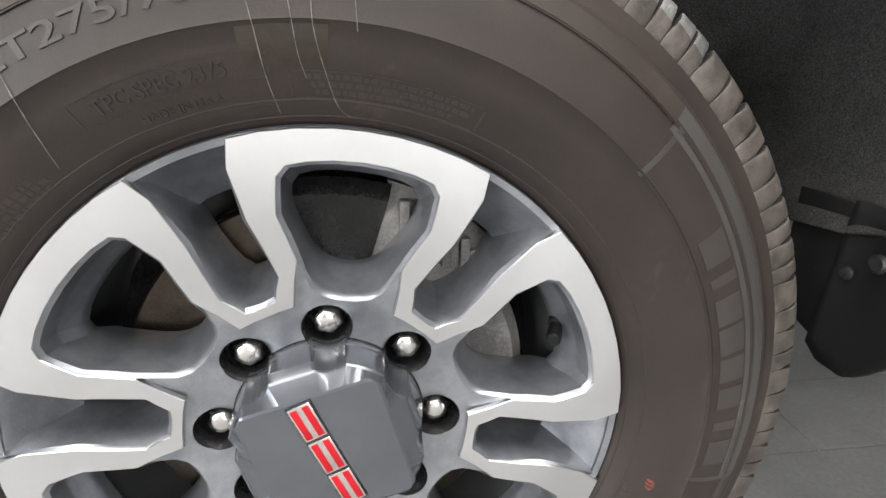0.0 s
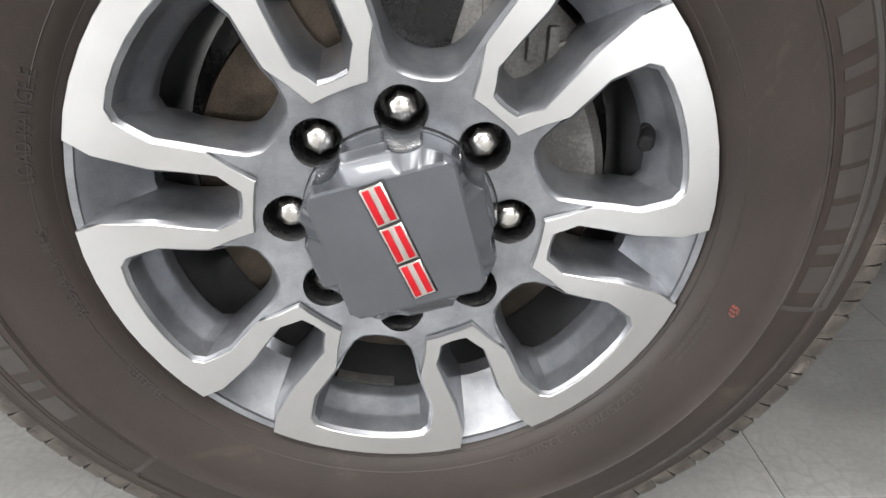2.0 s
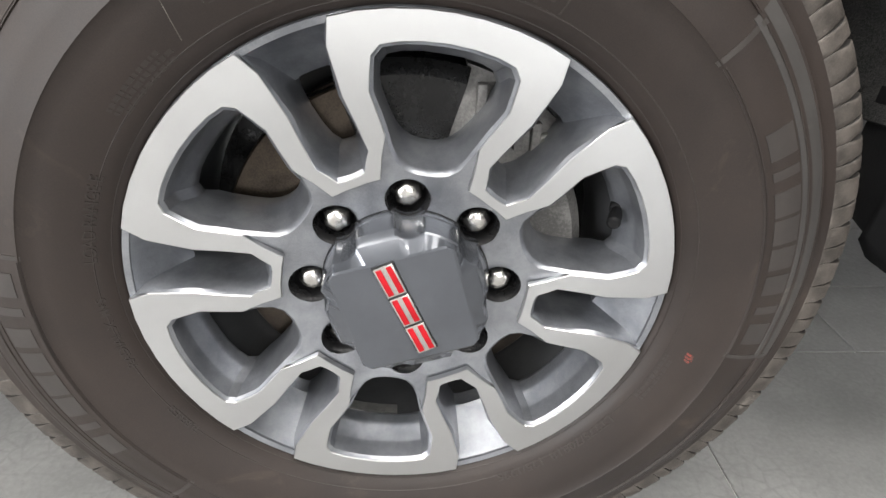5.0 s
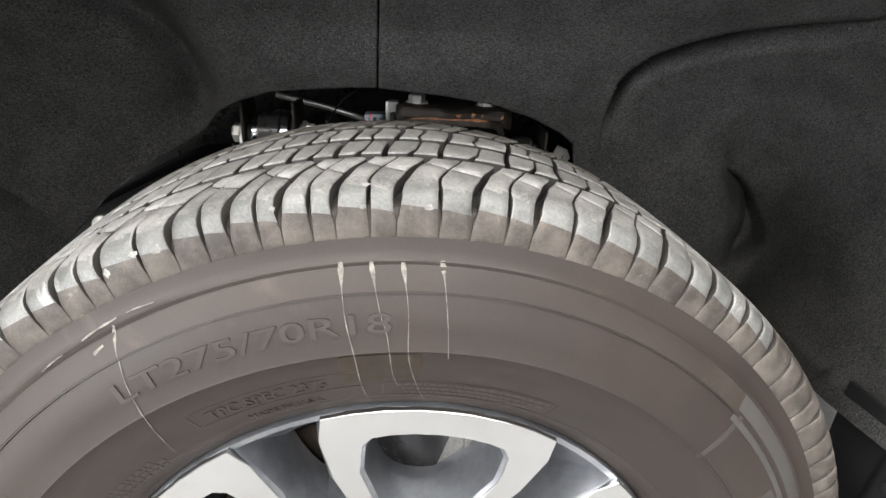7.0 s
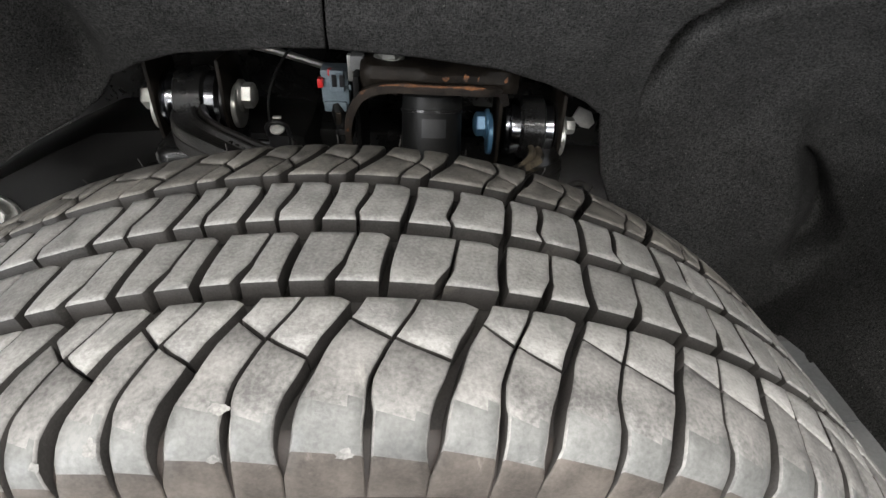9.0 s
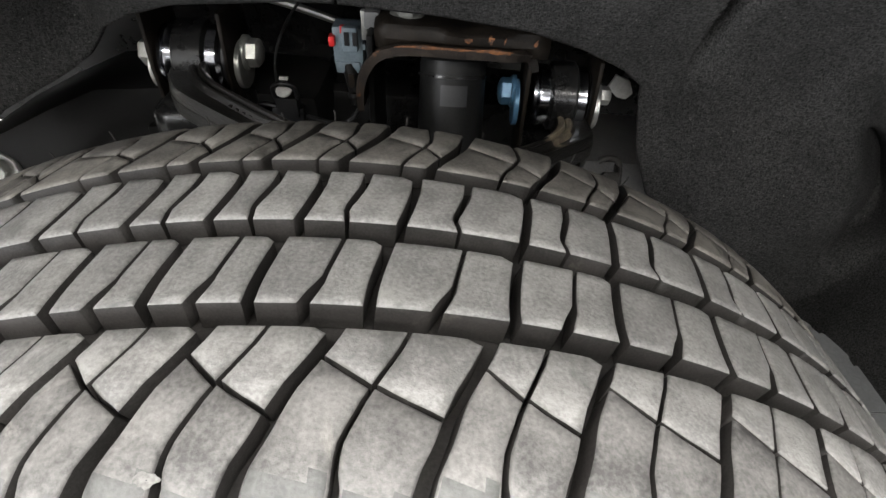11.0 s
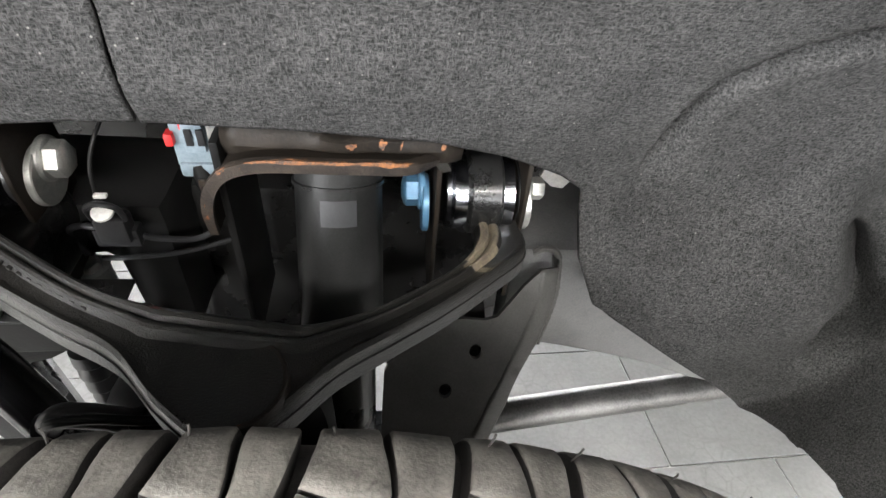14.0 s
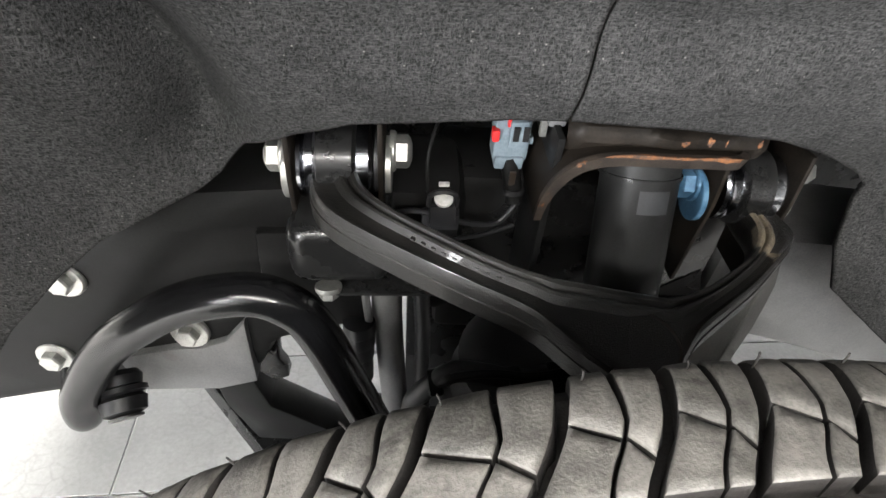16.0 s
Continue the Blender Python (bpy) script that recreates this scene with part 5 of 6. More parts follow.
def bushing(name, x0, x1, y, z, eye0, eye1, parent):
    """Rubber bushing on the x axis: sleeve rings either side of the arm's eye."""
    b = part(name, turned([(x0, 0.024), (x0, 0.030), (x0 + 0.003, 0.031), (x0 + 0.004, 0.028), (x0 + 0.006, 0.031), (x0 + 0.009, 0.031), (eye0, 0.029), (eye1, 0.029), (x1 - 0.012, 0.0305), (x1 - 0.003, 0.0305), (x1, 0.027), (x1, 0.02)],
                          (0, y, z), (1, 0, 0), 36), BRIGHT_SLEEVE, parent, "bright steel bushing sleeve")
    part("rubber_ring", turned([(x1 + 0.001, 0.026), (x1 + 0.007, 0.026)], (0, y, z), (1, 0, 0), 28), PLASTIC, b)
    return b


arm = thing("upper_control_arm", (0.03, 0.28, 0.73), "black forged upper control arm with light rust, between two bushings", "control arm")
# inner and outer edge of the forging from the front eye round to the rear eye: (x, y, z) and (x, y)
EDGES = [((-0.150, 0.440, 0.771), (-0.187, 0.445)), ((-0.151, 0.415, 0.768), (-0.187, 0.420)), ((-0.143, 0.390, 0.766), (-0.180, 0.395)), ((-0.121, 0.363, 0.7665), (-0.160, 0.366)), ((-0.083, 0.338, 0.767), (-0.118, 0.331)),
         ((-0.048, 0.318, 0.767), (-0.072, 0.304)), ((-0.020, 0.310, 0.766), (-0.034, 0.284)), ((0.004, 0.308, 0.7655), (-0.004, 0.254)), ((0.026, 0.307, 0.765), (0.026, 0.236)), ((0.046, 0.307, 0.764), (0.054, 0.252)),
         ((0.064, 0.308, 0.762), (0.078, 0.284)), ((0.088, 0.321, 0.757), (0.106, 0.312)), ((0.114, 0.342, 0.752), (0.138, 0.336)), ((0.146, 0.366, 0.746), (0.174, 0.362)), ((0.166, 0.394, 0.742), (0.203, 0.392)),
         ((0.177, 0.420, 0.741), (0.212, 0.420)), ((0.179, 0.442, 0.742), (0.210, 0.445))]


def seated(x, y, z):
    """Where a place on the arm lies once its bushings carry it: lower and further in towards the rear."""
    k = step01((x + 0.185) / 0.06)
    sag = 0.009 * math.exp(-((x - 0.07) / 0.07) ** 2)
    out = 0.012 * step01((x - 0.05) / 0.07) * step01((0.432 - y) / 0.04)
    return (x + out, y + 0.011 * k + 0.009 * step01((x - 0.12) / 0.06), z - (0.004 + 0.07 * x) * k - sag)


EDGES = [(seated(*p), seated(q[0], q[1], p[2])[:2]) for p, q in EDGES]
inner_line = smooth_path([p for p, q in EDGES], 6)
outer_line = smooth_path([(q[0], q[1], p[2] - 0.002) for p, q in EDGES], 6)
rows = []
for p, q in zip(inner_line, outer_line):
    d = Vector((q.x - p.x, q.y - p.y, 0))
    w = d.length
    d.normalize()
    k = min(1.0, w / 0.034)
    prof = [(0.0, -0.026), (-0.001, -0.008), (0.0012, -0.0015), (0.0040 * k, 0.0), (0.0068 * k, -0.0006), (0.0088 * k, -0.0042), (0.0108 * k, -0.0018), (0.0130 * k, -0.0012), (0.0152 * k, -0.0020), (0.0185 * k, -0.0068),
            (w * 0.5 + 0.0092, -0.0072), (w - 0.0050, -0.0068), (w - 0.0022, -0.0056), (w, -0.0085), (w + 0.0006, -0.0170), (w + 0.0016, -0.0176), (w + 0.0012, -0.0310), (w - 0.003, -0.0335), (0.004, -0.0335)]
    rows.append([p + d * a + Vector((0, 0, b + (q.z - p.z) * a / w)) for a, b in prof])
bm = bmesh.new()
loft(bm, rows, True, True)
bm.faces.ensure_lookup_table()
for f in bm.faces:
    m = f.calc_center_median()
    if m.x > 0.150 and 0.386 < m.y < 0.436 and f.normal.z > 0.3 or (m.x > 0.165 and 0.38 < m.y < 0.436 and 0.720 < m.z):
        f.material_index = 1
ob = part("forging", bm, ARM_METAL, arm, angle=30)
ob.data.materials.append(ARM_WORN)
part("ball_joint_seat", turned([(0.752, 0.0300), (0.7583, 0.0290), (0.7588, 0.0280), (0.7583, 0.0268), (0.7570, 0.024), (0.7570, 0.004)], (0.030, 0.279, -0.0135), (0, 0, 1), 36), RUST, arm, "dark ball joint seat with a rusty rim")
part("seat_cover", turned([(0.757, 0.0268), (0.7581, 0.0262), (0.7586, 0.004)], (0.030, 0.279, -0.0135), (0, 0, 1), 32), ARM_METAL, arm)
for eye0, eye1, y, z in ((-0.184, -0.152, 0.445, 0.762), (0.172, 0.200, 0.467, 0.728)):
    part("eye", turned([(eye0, 0.030), (eye0 + 0.003, 0.0345), (eye1 - 0.003, 0.0345), (eye1, 0.030)], (0, y, z), (1, 0, 0), 36), BLACK_METAL, arm)
bushing("bushing", -0.196, -0.140, 0.445, 0.762, -0.183, -0.153, arm)
bushing("bushing", 0.156, 0.211, 0.467, 0.728, 0.173, 0.199, arm)
for k in range(9):
    t = k / 8
    p = Vector((-0.108 + 0.056 * t, 0.352 - 0.031 * t, 0.7635 - 0.004 * t))
    bm = box((-0.0017, -0.0034, -0.001), (0.0017, 0.0034, 0.0007), 0.0003, 1)
    bm.transform(Matrix.Translation(p) @ Matrix.Rotation(-0.52, 4, "Z"))
    part("casting_mark", bm, ARM_METAL, arm)
part("web_chip", turned([(0, 0.0018), (0.0005, 0.0014)], (0.000, 0.304, 0.7515), (0, -0.2, 1), 10), CHALK, arm, "pale chip on black paint")

mount = thing("arm_mount", (0, 0.46, 0.65), "black stamped control arm mount with bolts, on the frame rail", "arm mount")
for x, y, z in ((-0.203, 0.447, 0.762), (-0.136, 0.452, 0.762), (0.146, 0.470, 0.728), (0.213, 0.468, 0.728)):
    part("ear", ear(x, y, z), TOWER, mount)
for x, y, z, ax, blue in ((-0.204, 0.445, 0.764, -1, False), (-0.131, 0.453, 0.764, 1, False), (0.142, 0.462, 0.733, -1, True), (0.219, 0.468, 0.730, 1, False)):
    bolt = part("cam_washer", turned([(0, 0.023), (0.0042, 0.023), (0.005, 0.022), (0.005, 0.008)], (x, y - 0.004, z - 0.010), (ax, 0, 0), 28), BLUE if blue else ZINC, mount, "blue coated cam washer" if blue else "silver cam washer")
    part("bolt_head", hex_bolt((x + ax * 0.005, y, z), (ax, 0, 0), *((0.0095, 0.010, 0.0115, 0.003, 0.001) if x > 0.2 else (0.0135, 0.011, 0.0165, 0.003, 0.002))), BLUE if blue else ZINC, bolt, "blue hexagon bolt head" if blue else "silver hexagon bolt head")
cup = box((-0.207, 0.388, 0.674), (-0.126, 0.470, 0.735), 0.018, 4)
part("cup", cup, BLACK_METAL, mount, "rounded black stamped cup")
part("cup_bolt", hex_bolt((-0.176, 0.388, 0.674), (0, -0.35, -1), 0.008, 0.007, 0.011, 0.003), ZINC, mount, "small silver bolt")
part("cup_tab", plate([(-0.180, 0.383), (-0.085, 0.383), (-0.085, 0.425), (-0.180, 0.425)], lambda u, v, w: Vector((u, v, 0.672 - w)), 0.003, 0.0008), BLACK_METAL, mount)

# shock tower bracket with its rusty flange
tower = thing("shock_bracket", (0.07, 0.45, 0.74), "dark stamped shock absorber bracket with orange surface rust on its edge", "shock bracket")
ARCH = [(-0.0100, 0.735), (-0.009, 0.756), (-0.004, 0.776), (0.006, 0.792), (0.020, 0.800), (0.041, 0.8025), (0.081, 0.8015), (0.116, 0.8010), (0.134, 0.796), (0.146, 0.786), (0.1525, 0.768)]
bm = bmesh.new()
path = smooth_path([(x, 0, z) for x, z in ARCH], 4)
for p in path:
    p.y = 0.010 + 0.014 * max(0.0, 0.80 - p.z) / 0.065 + 0.040 * (max(0.0, p.x - 0.118) / 0.034) ** 1.6
rows = [[Vector((p.x, y + p.y, p.z + dz)) for y, dz in ((0.388, -0.005), (0.3885, -0.001), (0.396, -0.003), (0.415, -0.005), (0.480, -0.005), (0.480, -0.010), (0.415, -0.011), (0.396, -0.010))] for p in path]
loft(bm, rows, True, True)
part("arch_shell", bm, TOWER, tower)
part("flange_edge", sweep(bmesh.new(), [(p.x, 0.387 + p.y, p.z - 0.003) for p in path[::2]], [(-0.0040, -0.003), (0.0040, -0.003), (0.0044, 0.0), (0.0036, 0.004), (-0.0036, 0.004), (-0.0044, 0.0)], up=(0, 1, 0), steps=3, scale=lambda t: 0.72 + 0.28 * step01(t * 5)), RUST, tower, "brown flange edge with orange rust streaks")
bm = bmesh.new()
rows = []
for i in range(37):
    t = i / 36
    x = 0.003 + 0.159 * t
    dent = 0.0035 * math.sin(t * 9.0) + 0.002 * math.sin(t * 23)
    end = 0.010 * (max(0, 0.08 - t) / 0.08) ** 2 + 0.014 * (max(0, t - 0.9) / 0.1) ** 2
    drop = 0.004 * t
    rows.append([Vector((x, y + end + 0.018, z - drop - 0.4 * end)) for y, z in ((0.402, 0.790), (0.396 + dent * 0.4, 0.801), (0.397 + dent * 0.6, 0.808), (0.401, 0.8125), (0.408, 0.8145 + 0.3 * dent), (0.430, 0.8125), (0.500, 0.8125), (0.500, 0.790))])
loft(bm, rows, False)
part("top_plate", bm, TOWER, tower)


def rust_patch(x, z, rx, rz):
    """An uneven fleck of rust on the front of the top plate."""
    bm = bmesh.new()
    loops = []
    for k in (0.1, 0.4, 0.75, 1.0):
        loop = []
        for i in range(22):
            a = i * math.pi / 11
            w = k * (0.75 + 0.6 * noise.noise(Vector((x * 300 + math.cos(a) * 1.3, math.sin(a) * 1.3, 4.0))))
            px, pz = x + rx * w * math.cos(a) + 0.25 * rz * w * math.sin(a), z + rz * w * math.sin(a)
            t = (px - 0.003) / 0.159
            dent = 0.0035 * math.sin(t * 9.0) + 0.002 * math.sin(t * 23)
            y = interp(pz + 0.004 * t, [(0.795, 0.400), (0.803, 0.396 + dent * 0.4), (0.808, 0.397 + dent * 0.6), (0.8125, 0.401), (0.8145, 0.408)])
            loop.append(Vector((px, y + 0.0175, pz)))
        loops.append(loop)
    loft(bm, loops, True, False)
    part("rust_patch", bm, RUST_SPOT, tower, "orange rust patch")


for spot in ((0.088, 0.8035, 0.0044, 0.0026), (0.1075, 0.8040, 0.0036, 0.0038), (0.1195, 0.8036, 0.0009, 0.0030), (0.147, 0.8015, 0.0020, 0.0034)):
    rust_patch(*spot)
# Inner wall darker than the plate: the bay's shade put into its colour
part("side_wall", box((-0.004, 0.420, 0.60), (0.002, 0.500, 0.800), 0.002), RAIL_DARK, tower)
for x, y, z in ((0.031, 0.442, 0.8120), (0.128, 0.452, 0.8075)):
    part("top_bolt", hex_bolt((x, y, z), (0, -0.05, 1), 0.0115, 0.010, 0.0155, 0.003), ZINC, tower, "silver flanged bolt")
for i0, i1, wd in ((3, 9, 0.0007), (11, 15, 0.0013), (17, 27, 0.0011), (25, 31, 0.0016), (34, 37, 0.0009)):
    seg = [Vector((p.x, 0.3846 + p.y, p.z + 0.0012)) for p in path[i0:i1]]
    part("rust_streak", sweep(bmesh.new(), seg, [(-0.0012, -wd), (0.0012, -wd), (0.0010, wd), (-0.0010, wd)], up=(0, 0, 1), steps=2, scale=lambda t: 0.3 + math.sin(t * 3.14) * (0.7 + 0.3 * math.sin(t * 17))), RUST_SPOT, tower, "orange rust streak")

shock = thing("shock_absorber", (0.077, 0.33, 0.45), "black shock absorber with dust tube and sticker", "shock absorber")
CHASSIS, SETTLE = SETTLE, None
axis0, axis1 = Vector((0.0744, 0.4538, 0.775)), Vector((0.0755, 0.3510, 0.45))
sd = (axis1 - axis0).normalized()
part("dust_tube", turned([(0.0, 0.012), (0.012, 0.028), (0.016, 0.0315), (0.155, 0.0325), (0.158, 0.030), (0.158, 0.02)], axis0, sd, 36), SHOCK_DUSTY, shock)
part("damper_body", turned([(0.150, 0.026), (0.36, 0.026), (0.36, 0.01)], axis0, sd, 32), BLACK_METAL, shock)
q = sd.to_track_quat("Z", "Y").to_matrix()
part("collar", turned([(0.028, 0.030), (0.0285, 0.0332), (0.031, 0.0332), (0.0315, 0.030)], axis0, sd, 36), BLACK_METAL, shock)
front_a = max(range(360), key=lambda d: (q @ Vector((math.cos(radians(d)), math.sin(radians(d)), 0))).dot(Vector((-0.15, -1, 0.1))))
bm = bmesh.new()
loft(bm, [[axis0 + q @ Vector((0.0331 * math.cos(a), 0.0329 * math.sin(a), h)) for a in [radians(front_a - 30 + 4 * i) for i in range(12)]] for h in (0.037, 0.056)], False)
part("sticker", bm, SHOCK_LABEL, shock, "small faded grey sticker")
SETTLE = CHASSIS

# welded lower bracket with two holes
lower = thing("lower_bracket", (0.2, 0.4, 0.4), "grey welded frame bracket with two round holes", "frame bracket")
tilted = lambda u, v, w: Vector((u, 0.43 + 0.5 * (v - 0.56) + w, v))
bm = bmesh.new()
out = [(0.100, 0.380), (0.108, 0.545), (0.140, 0.590), (0.181, 0.593), (0.203, 0.591), (0.215, 0.594), (0.228, 0.609), (0.239, 0.622), (0.255, 0.636), (0.2530, 0.6096), (0.2370, 0.568), (0.2061, 0.499), (0.155, 0.381)]
vs = [bm.verts.new((u, 0, v)) for u, v in out]
eds = [bm.edges.new((vs[i], vs[(i + 1) % len(vs)])) for i in range(len(vs))]
for hx, hz in ((0.1955, 0.562), (0.1675, 0.525)):
    hv = [bm.verts.new((hx + 0.0062 * math.cos(i * math.pi / 8), 0, hz + 0.0072 * math.sin(i * math.pi / 8))) for i in range(16)]
    eds += [bm.edges.new((hv[i], hv[(i + 1) % 16])) for i in range(16)]
bmesh.ops.triangle_fill(bm, use_beauty=True, use_dissolve=False, edges=eds)
for v in bm.verts:
    v.co = tilted(v.co.x, v.co.z, 0)
ob = part("web", bm, BRACKET_GREY, lower, smooth=False)
mod = ob.modifiers.new("thickness", "SOLIDIFY")
mod.thickness, mod.offset = 0.006, 0
# black sheet added behind the holes so that they read dark
part("hole_backing", plate([(0.110, 0.40), (0.110, 0.56), (0.205, 0.60), (0.215, 0.52), (0.185, 0.40)], lambda u, v, w: tilted(u, v, 0.035 + w), 0.003, 0), BLACK_METAL, lower)
bm = bmesh.new()
fold = [(0.255, 0.636), (0.2530, 0.6096), (0.2450, 0.588), (0.2370, 0.568), (0.2250, 0.541), (0.2061, 0.499), (0.155, 0.381)]
brim = [(u, 0.43 + 0.5 * (v - 0.56) + 0.022, v) for u, v in ((0.2725, 0.634), (0.2720, 0.604), (0.2660, 0.580), (0.2590, 0.556), (0.2400, 0.530), (0.2340, 0.500), (0.180, 0.381))]
rows = []
for (u, v), q in zip(fold, brim):
    p0, p1 = tilted(u - 0.002, v, -0.001), Vector(q)
    m0 = p0 + Vector((0.014, 0.004, -0.002))
    rows.append([p0, p0 * 0.6 + m0 * 0.4, m0 * 0.75 + p1 * 0.25 + Vector((0.002, -0.004, 0)), m0 * 0.4 + p1 * 0.6 + Vector((0.002, -0.003, 0)), p1])
fine_rows = []
for r0, r1 in zip(rows, rows[1:]):
    for k in range(4):
        fine_rows.append([p.lerp(q, k / 4) for p, q in zip(r0, r1)])
fine_rows.append(rows[-1])
loft(bm, fine_rows, False)
ob = part("flange", bm, BRACKET_GREY, lower, "grey bent side flange", angle=60)
mod = ob.modifiers.new("thickness", "SOLIDIFY")
mod.thickness, mod.offset = 0.005, 0
bead = smooth_path([(u, 0.43 + 0.5 * (v - 0.56) + 0.020, v) for u, v in ((0.250, 0.637), (0.262, 0.641), (0.2745, 0.635), (0.2760, 0.606), (0.2700, 0.580), (0.2600, 0.552))], 9)
part("weld_bead", sweep(bmesh.new(), [p + Vector((0.0003 * math.sin(i * 2.4), -0.0004 * (i % 2), 0)) for i, p in enumerate(bead)], circle(0.0036, 8), steps=1), BRACKET_GREY, lower, "rippled weld bead")

# anti-roll bar and links
sway = thing("anti_roll_bar", (-0.3, 0.4, 0.5), "gloss black anti-roll bar bent over the frame horn", "anti-roll bar")
part("bar", tube([(-0.500, 0.54, 0.50), (-0.480, 0.46, 0.46), (-0.452, 0.405, 0.455), (-0.430, 0.390, 0.512), (-0.387, 0.388, 0.580), (-0.347, 0.387, 0.620), (-0.296, 0.387, 0.654), (-0.243, 0.385, 0.668), (-0.212, 0.382, 0.660), (-0.190, 0.378, 0.634), (-0.160, 0.365, 0.560), (-0.120, 0.345, 0.460), (-0.09, 0.33, 0.38)], 0.0185, 22), GLOSS_BLACK, sway)
# Plain box for the dark inner frame, added to hide bright floor
part("inner_web", box((-0.112, 0.535, 0.22), (0.03, 0.56, 0.66), 0.004), BLACK_METAL, frame_rail, "black inner frame web")
link = thing("drop_link", (-0.125, 0.45, 0.40), "grey steel tube with a corrugated hose beside it", "link rod")
part("rod", tube([(-0.132, 0.450, 0.660), (-0.131, 0.450, 0.560), (-0.121, 0.450, 0.36)], 0.0155), FRAME_GREY, link)
part("rod_nut", hex_bolt((-0.132, 0.450, 0.655), (0, -0.1, 1), 0.010, 0.008, 0.014), ZINC, link, "silver nut")
bm = bmesh.new()
hose = smooth_path([(-0.098, 0.44, 0.62), (-0.094, 0.44, 0.54), (-0.092, 0.44, 0.45), (-0.080, 0.42, 0.37), (-0.03, 0.36, 0.33)], 24)
rings = []
for i, p in enumerate(hose):
    d = (hose[min(i + 1, len(hose) - 1)] - hose[max(i - 1, 0)]).normalized()
    s_ = d.cross(Vector((0, 1, 0.01))).normalized()
    t_ = s_.cross(d)
    r = 0.0085 if i % 2 else 0.0068
    rings.append([p + s_ * (r * math.cos(a)) + t_ * (r * math.sin(a)) for a in [k * math.pi / 6 for k in range(12)]])
loft(bm, rings, True, True)
part("corrugated_hose", bm, PLASTIC, link, "black corrugated hose", angle=80)
lca = thing("lower_control_arm", (-0.2, 0.45, 0.2), "black lower control arm under the frame", "control arm")
part("front_leg", sweep(bmesh.new(), [(-0.42, 0.62, 0.30), (-0.36, 0.56, 0.275), (-0.28, 0.48, 0.25), (-0.16, 0.36, 0.23), (-0.02, 0.24, 0.22)], [(-0.038, -0.02), (0.038, -0.02), (0.042, 0.0), (0.034, 0.02), (-0.034, 0.02), (-0.042, 0.0)]), BLACK_METAL, lca)
# Broad web added to cover bright floor where dark clutter stands
part("web", plate([(-0.17, 0.56), (-0.125, 0.31), (-0.02, 0.215), (0.07, 0.225), (0.10, 0.33), (0.13, 0.56)], lambda u, v, w: Vector((u, v, 0.235 + w)), 0.012, 0.003), BLACK_METAL, lca)
part("rear_leg", sweep(bmesh.new(), [(0.24, 0.56, 0.30), (0.18, 0.47, 0.26), (0.10, 0.34, 0.23), (0.02, 0.24, 0.22)], [(-0.03, -0.02), (0.03, -0.02), (0.034, 0.0), (0.028, 0.02), (-0.028, 0.02), (-0.034, 0.0)]), BLACK_METAL, lca)
solid("torsion_bar", tube([(0.20, 0.505, 0.30), (0.60, 0.553, 0.30), (1.5, 0.66, 0.30)], 0.0225, 24), TORSION, (0.3, 0.52, 0.28), "bright bare steel torsion bar under the frame", "torsion bar")
knuckle = thing("steering_knuckle", (0.03, 0.22, 0.4), "black cast steering knuckle behind the brake", "steering knuckle")
part("upright", sweep(bmesh.new(), [(0.03, 0.262, 0.725), (0.03, 0.255, 0.66), (0.02, 0.235, 0.56), (0.0, 0.17, 0.46)], circle(0.026, 14), up=(1, 0, 0)), BLACK_METAL, knuckle)
part("hub_carrier", turned([(0.11, 0.05), (0.12, 0.09), (0.20, 0.085), (0.22, 0.05)], (0, 0, 0.41), (0, 1, 0), 36), CAST, knuckle)
part("half_shaft", tube([(0, 0.20, 0.41), (0, 0.45, 0.42), (0, 0.85, 0.44)], 0.022), BLACK_METAL, knuckle)
part("joint_boot", turned([(0.24, 0.03), (0.25, 0.05), (0.262, 0.045), (0.274, 0.054), (0.286, 0.047), (0.298, 0.055), (0.31, 0.046), (0.33, 0.05), (0.35, 0.03)], (0, 0, 0.41), (0, 1, 0.03), 32), PLASTIC, knuckle, "black ribbed rubber boot")

# wiring
loom = thing("wheel_sensor_lead", (-0.04, 0.46, 0.70), "black sensor lead with a grey plug and red lock tab", "wiring")
plug = part("plug", box((-0.044, 0.462, 0.750), (-0.014, 0.486, 0.790), 0.004, 2), CONNECTOR, loom, "grey plastic plug")
part("collar", box((-0.042, 0.459, 0.744), (-0.017, 0.478, 0.756), 0.003, 2), CONNECTOR, plug)
part("lock_tab", box((-0.0465, 0.457, 0.772), (-0.0405, 0.467, 0.782), 0.0015), RED_PLASTIC, plug, "red lock tab")
part("lock_tab", box((-0.0350, 0.4585, 0.785), (-0.0300, 0.464, 0.792), 0.001), RED_PLASTIC, plug, "red lock tab")
part("latch", box((-0.033, 0.455, 0.768), (-0.018, 0.464, 0.792), 0.002), CONNECTOR, plug)
for x in (-0.0305, -0.0225):
    part("latch_slot", box((x, 0.4535, 0.775), (x + 0.005, 0.456, 0.788), 0.0006), PLASTIC, plug)
part("side_rib", box((-0.0150, 0.462, 0.768), (-0.0118, 0.470, 0.774), 0.0006), CONNECTOR, plug)
part("boot", tube([(-0.029, 0.466, 0.752), (-0.0255, 0.461, 0.738), (-0.0220, 0.457, 0.726), (-0.020, 0.455, 0.715)], 0.0078), RAIL_DARK, loom)
part("boot_ring", turned([(-0.003, 0.0084), (-0.002, 0.0094), (0.002, 0.0094), (0.003, 0.0084)], (-0.0215, 0.457, 0.724), (0.15, -0.25, -1), 18), PLASTIC, loom)
part("boot_print", box((-0.0285, 0.4515, 0.733), (-0.0230, 0.4535, 0.747), 0.0004, 1), STICKER, loom, "small worn yellowish print")
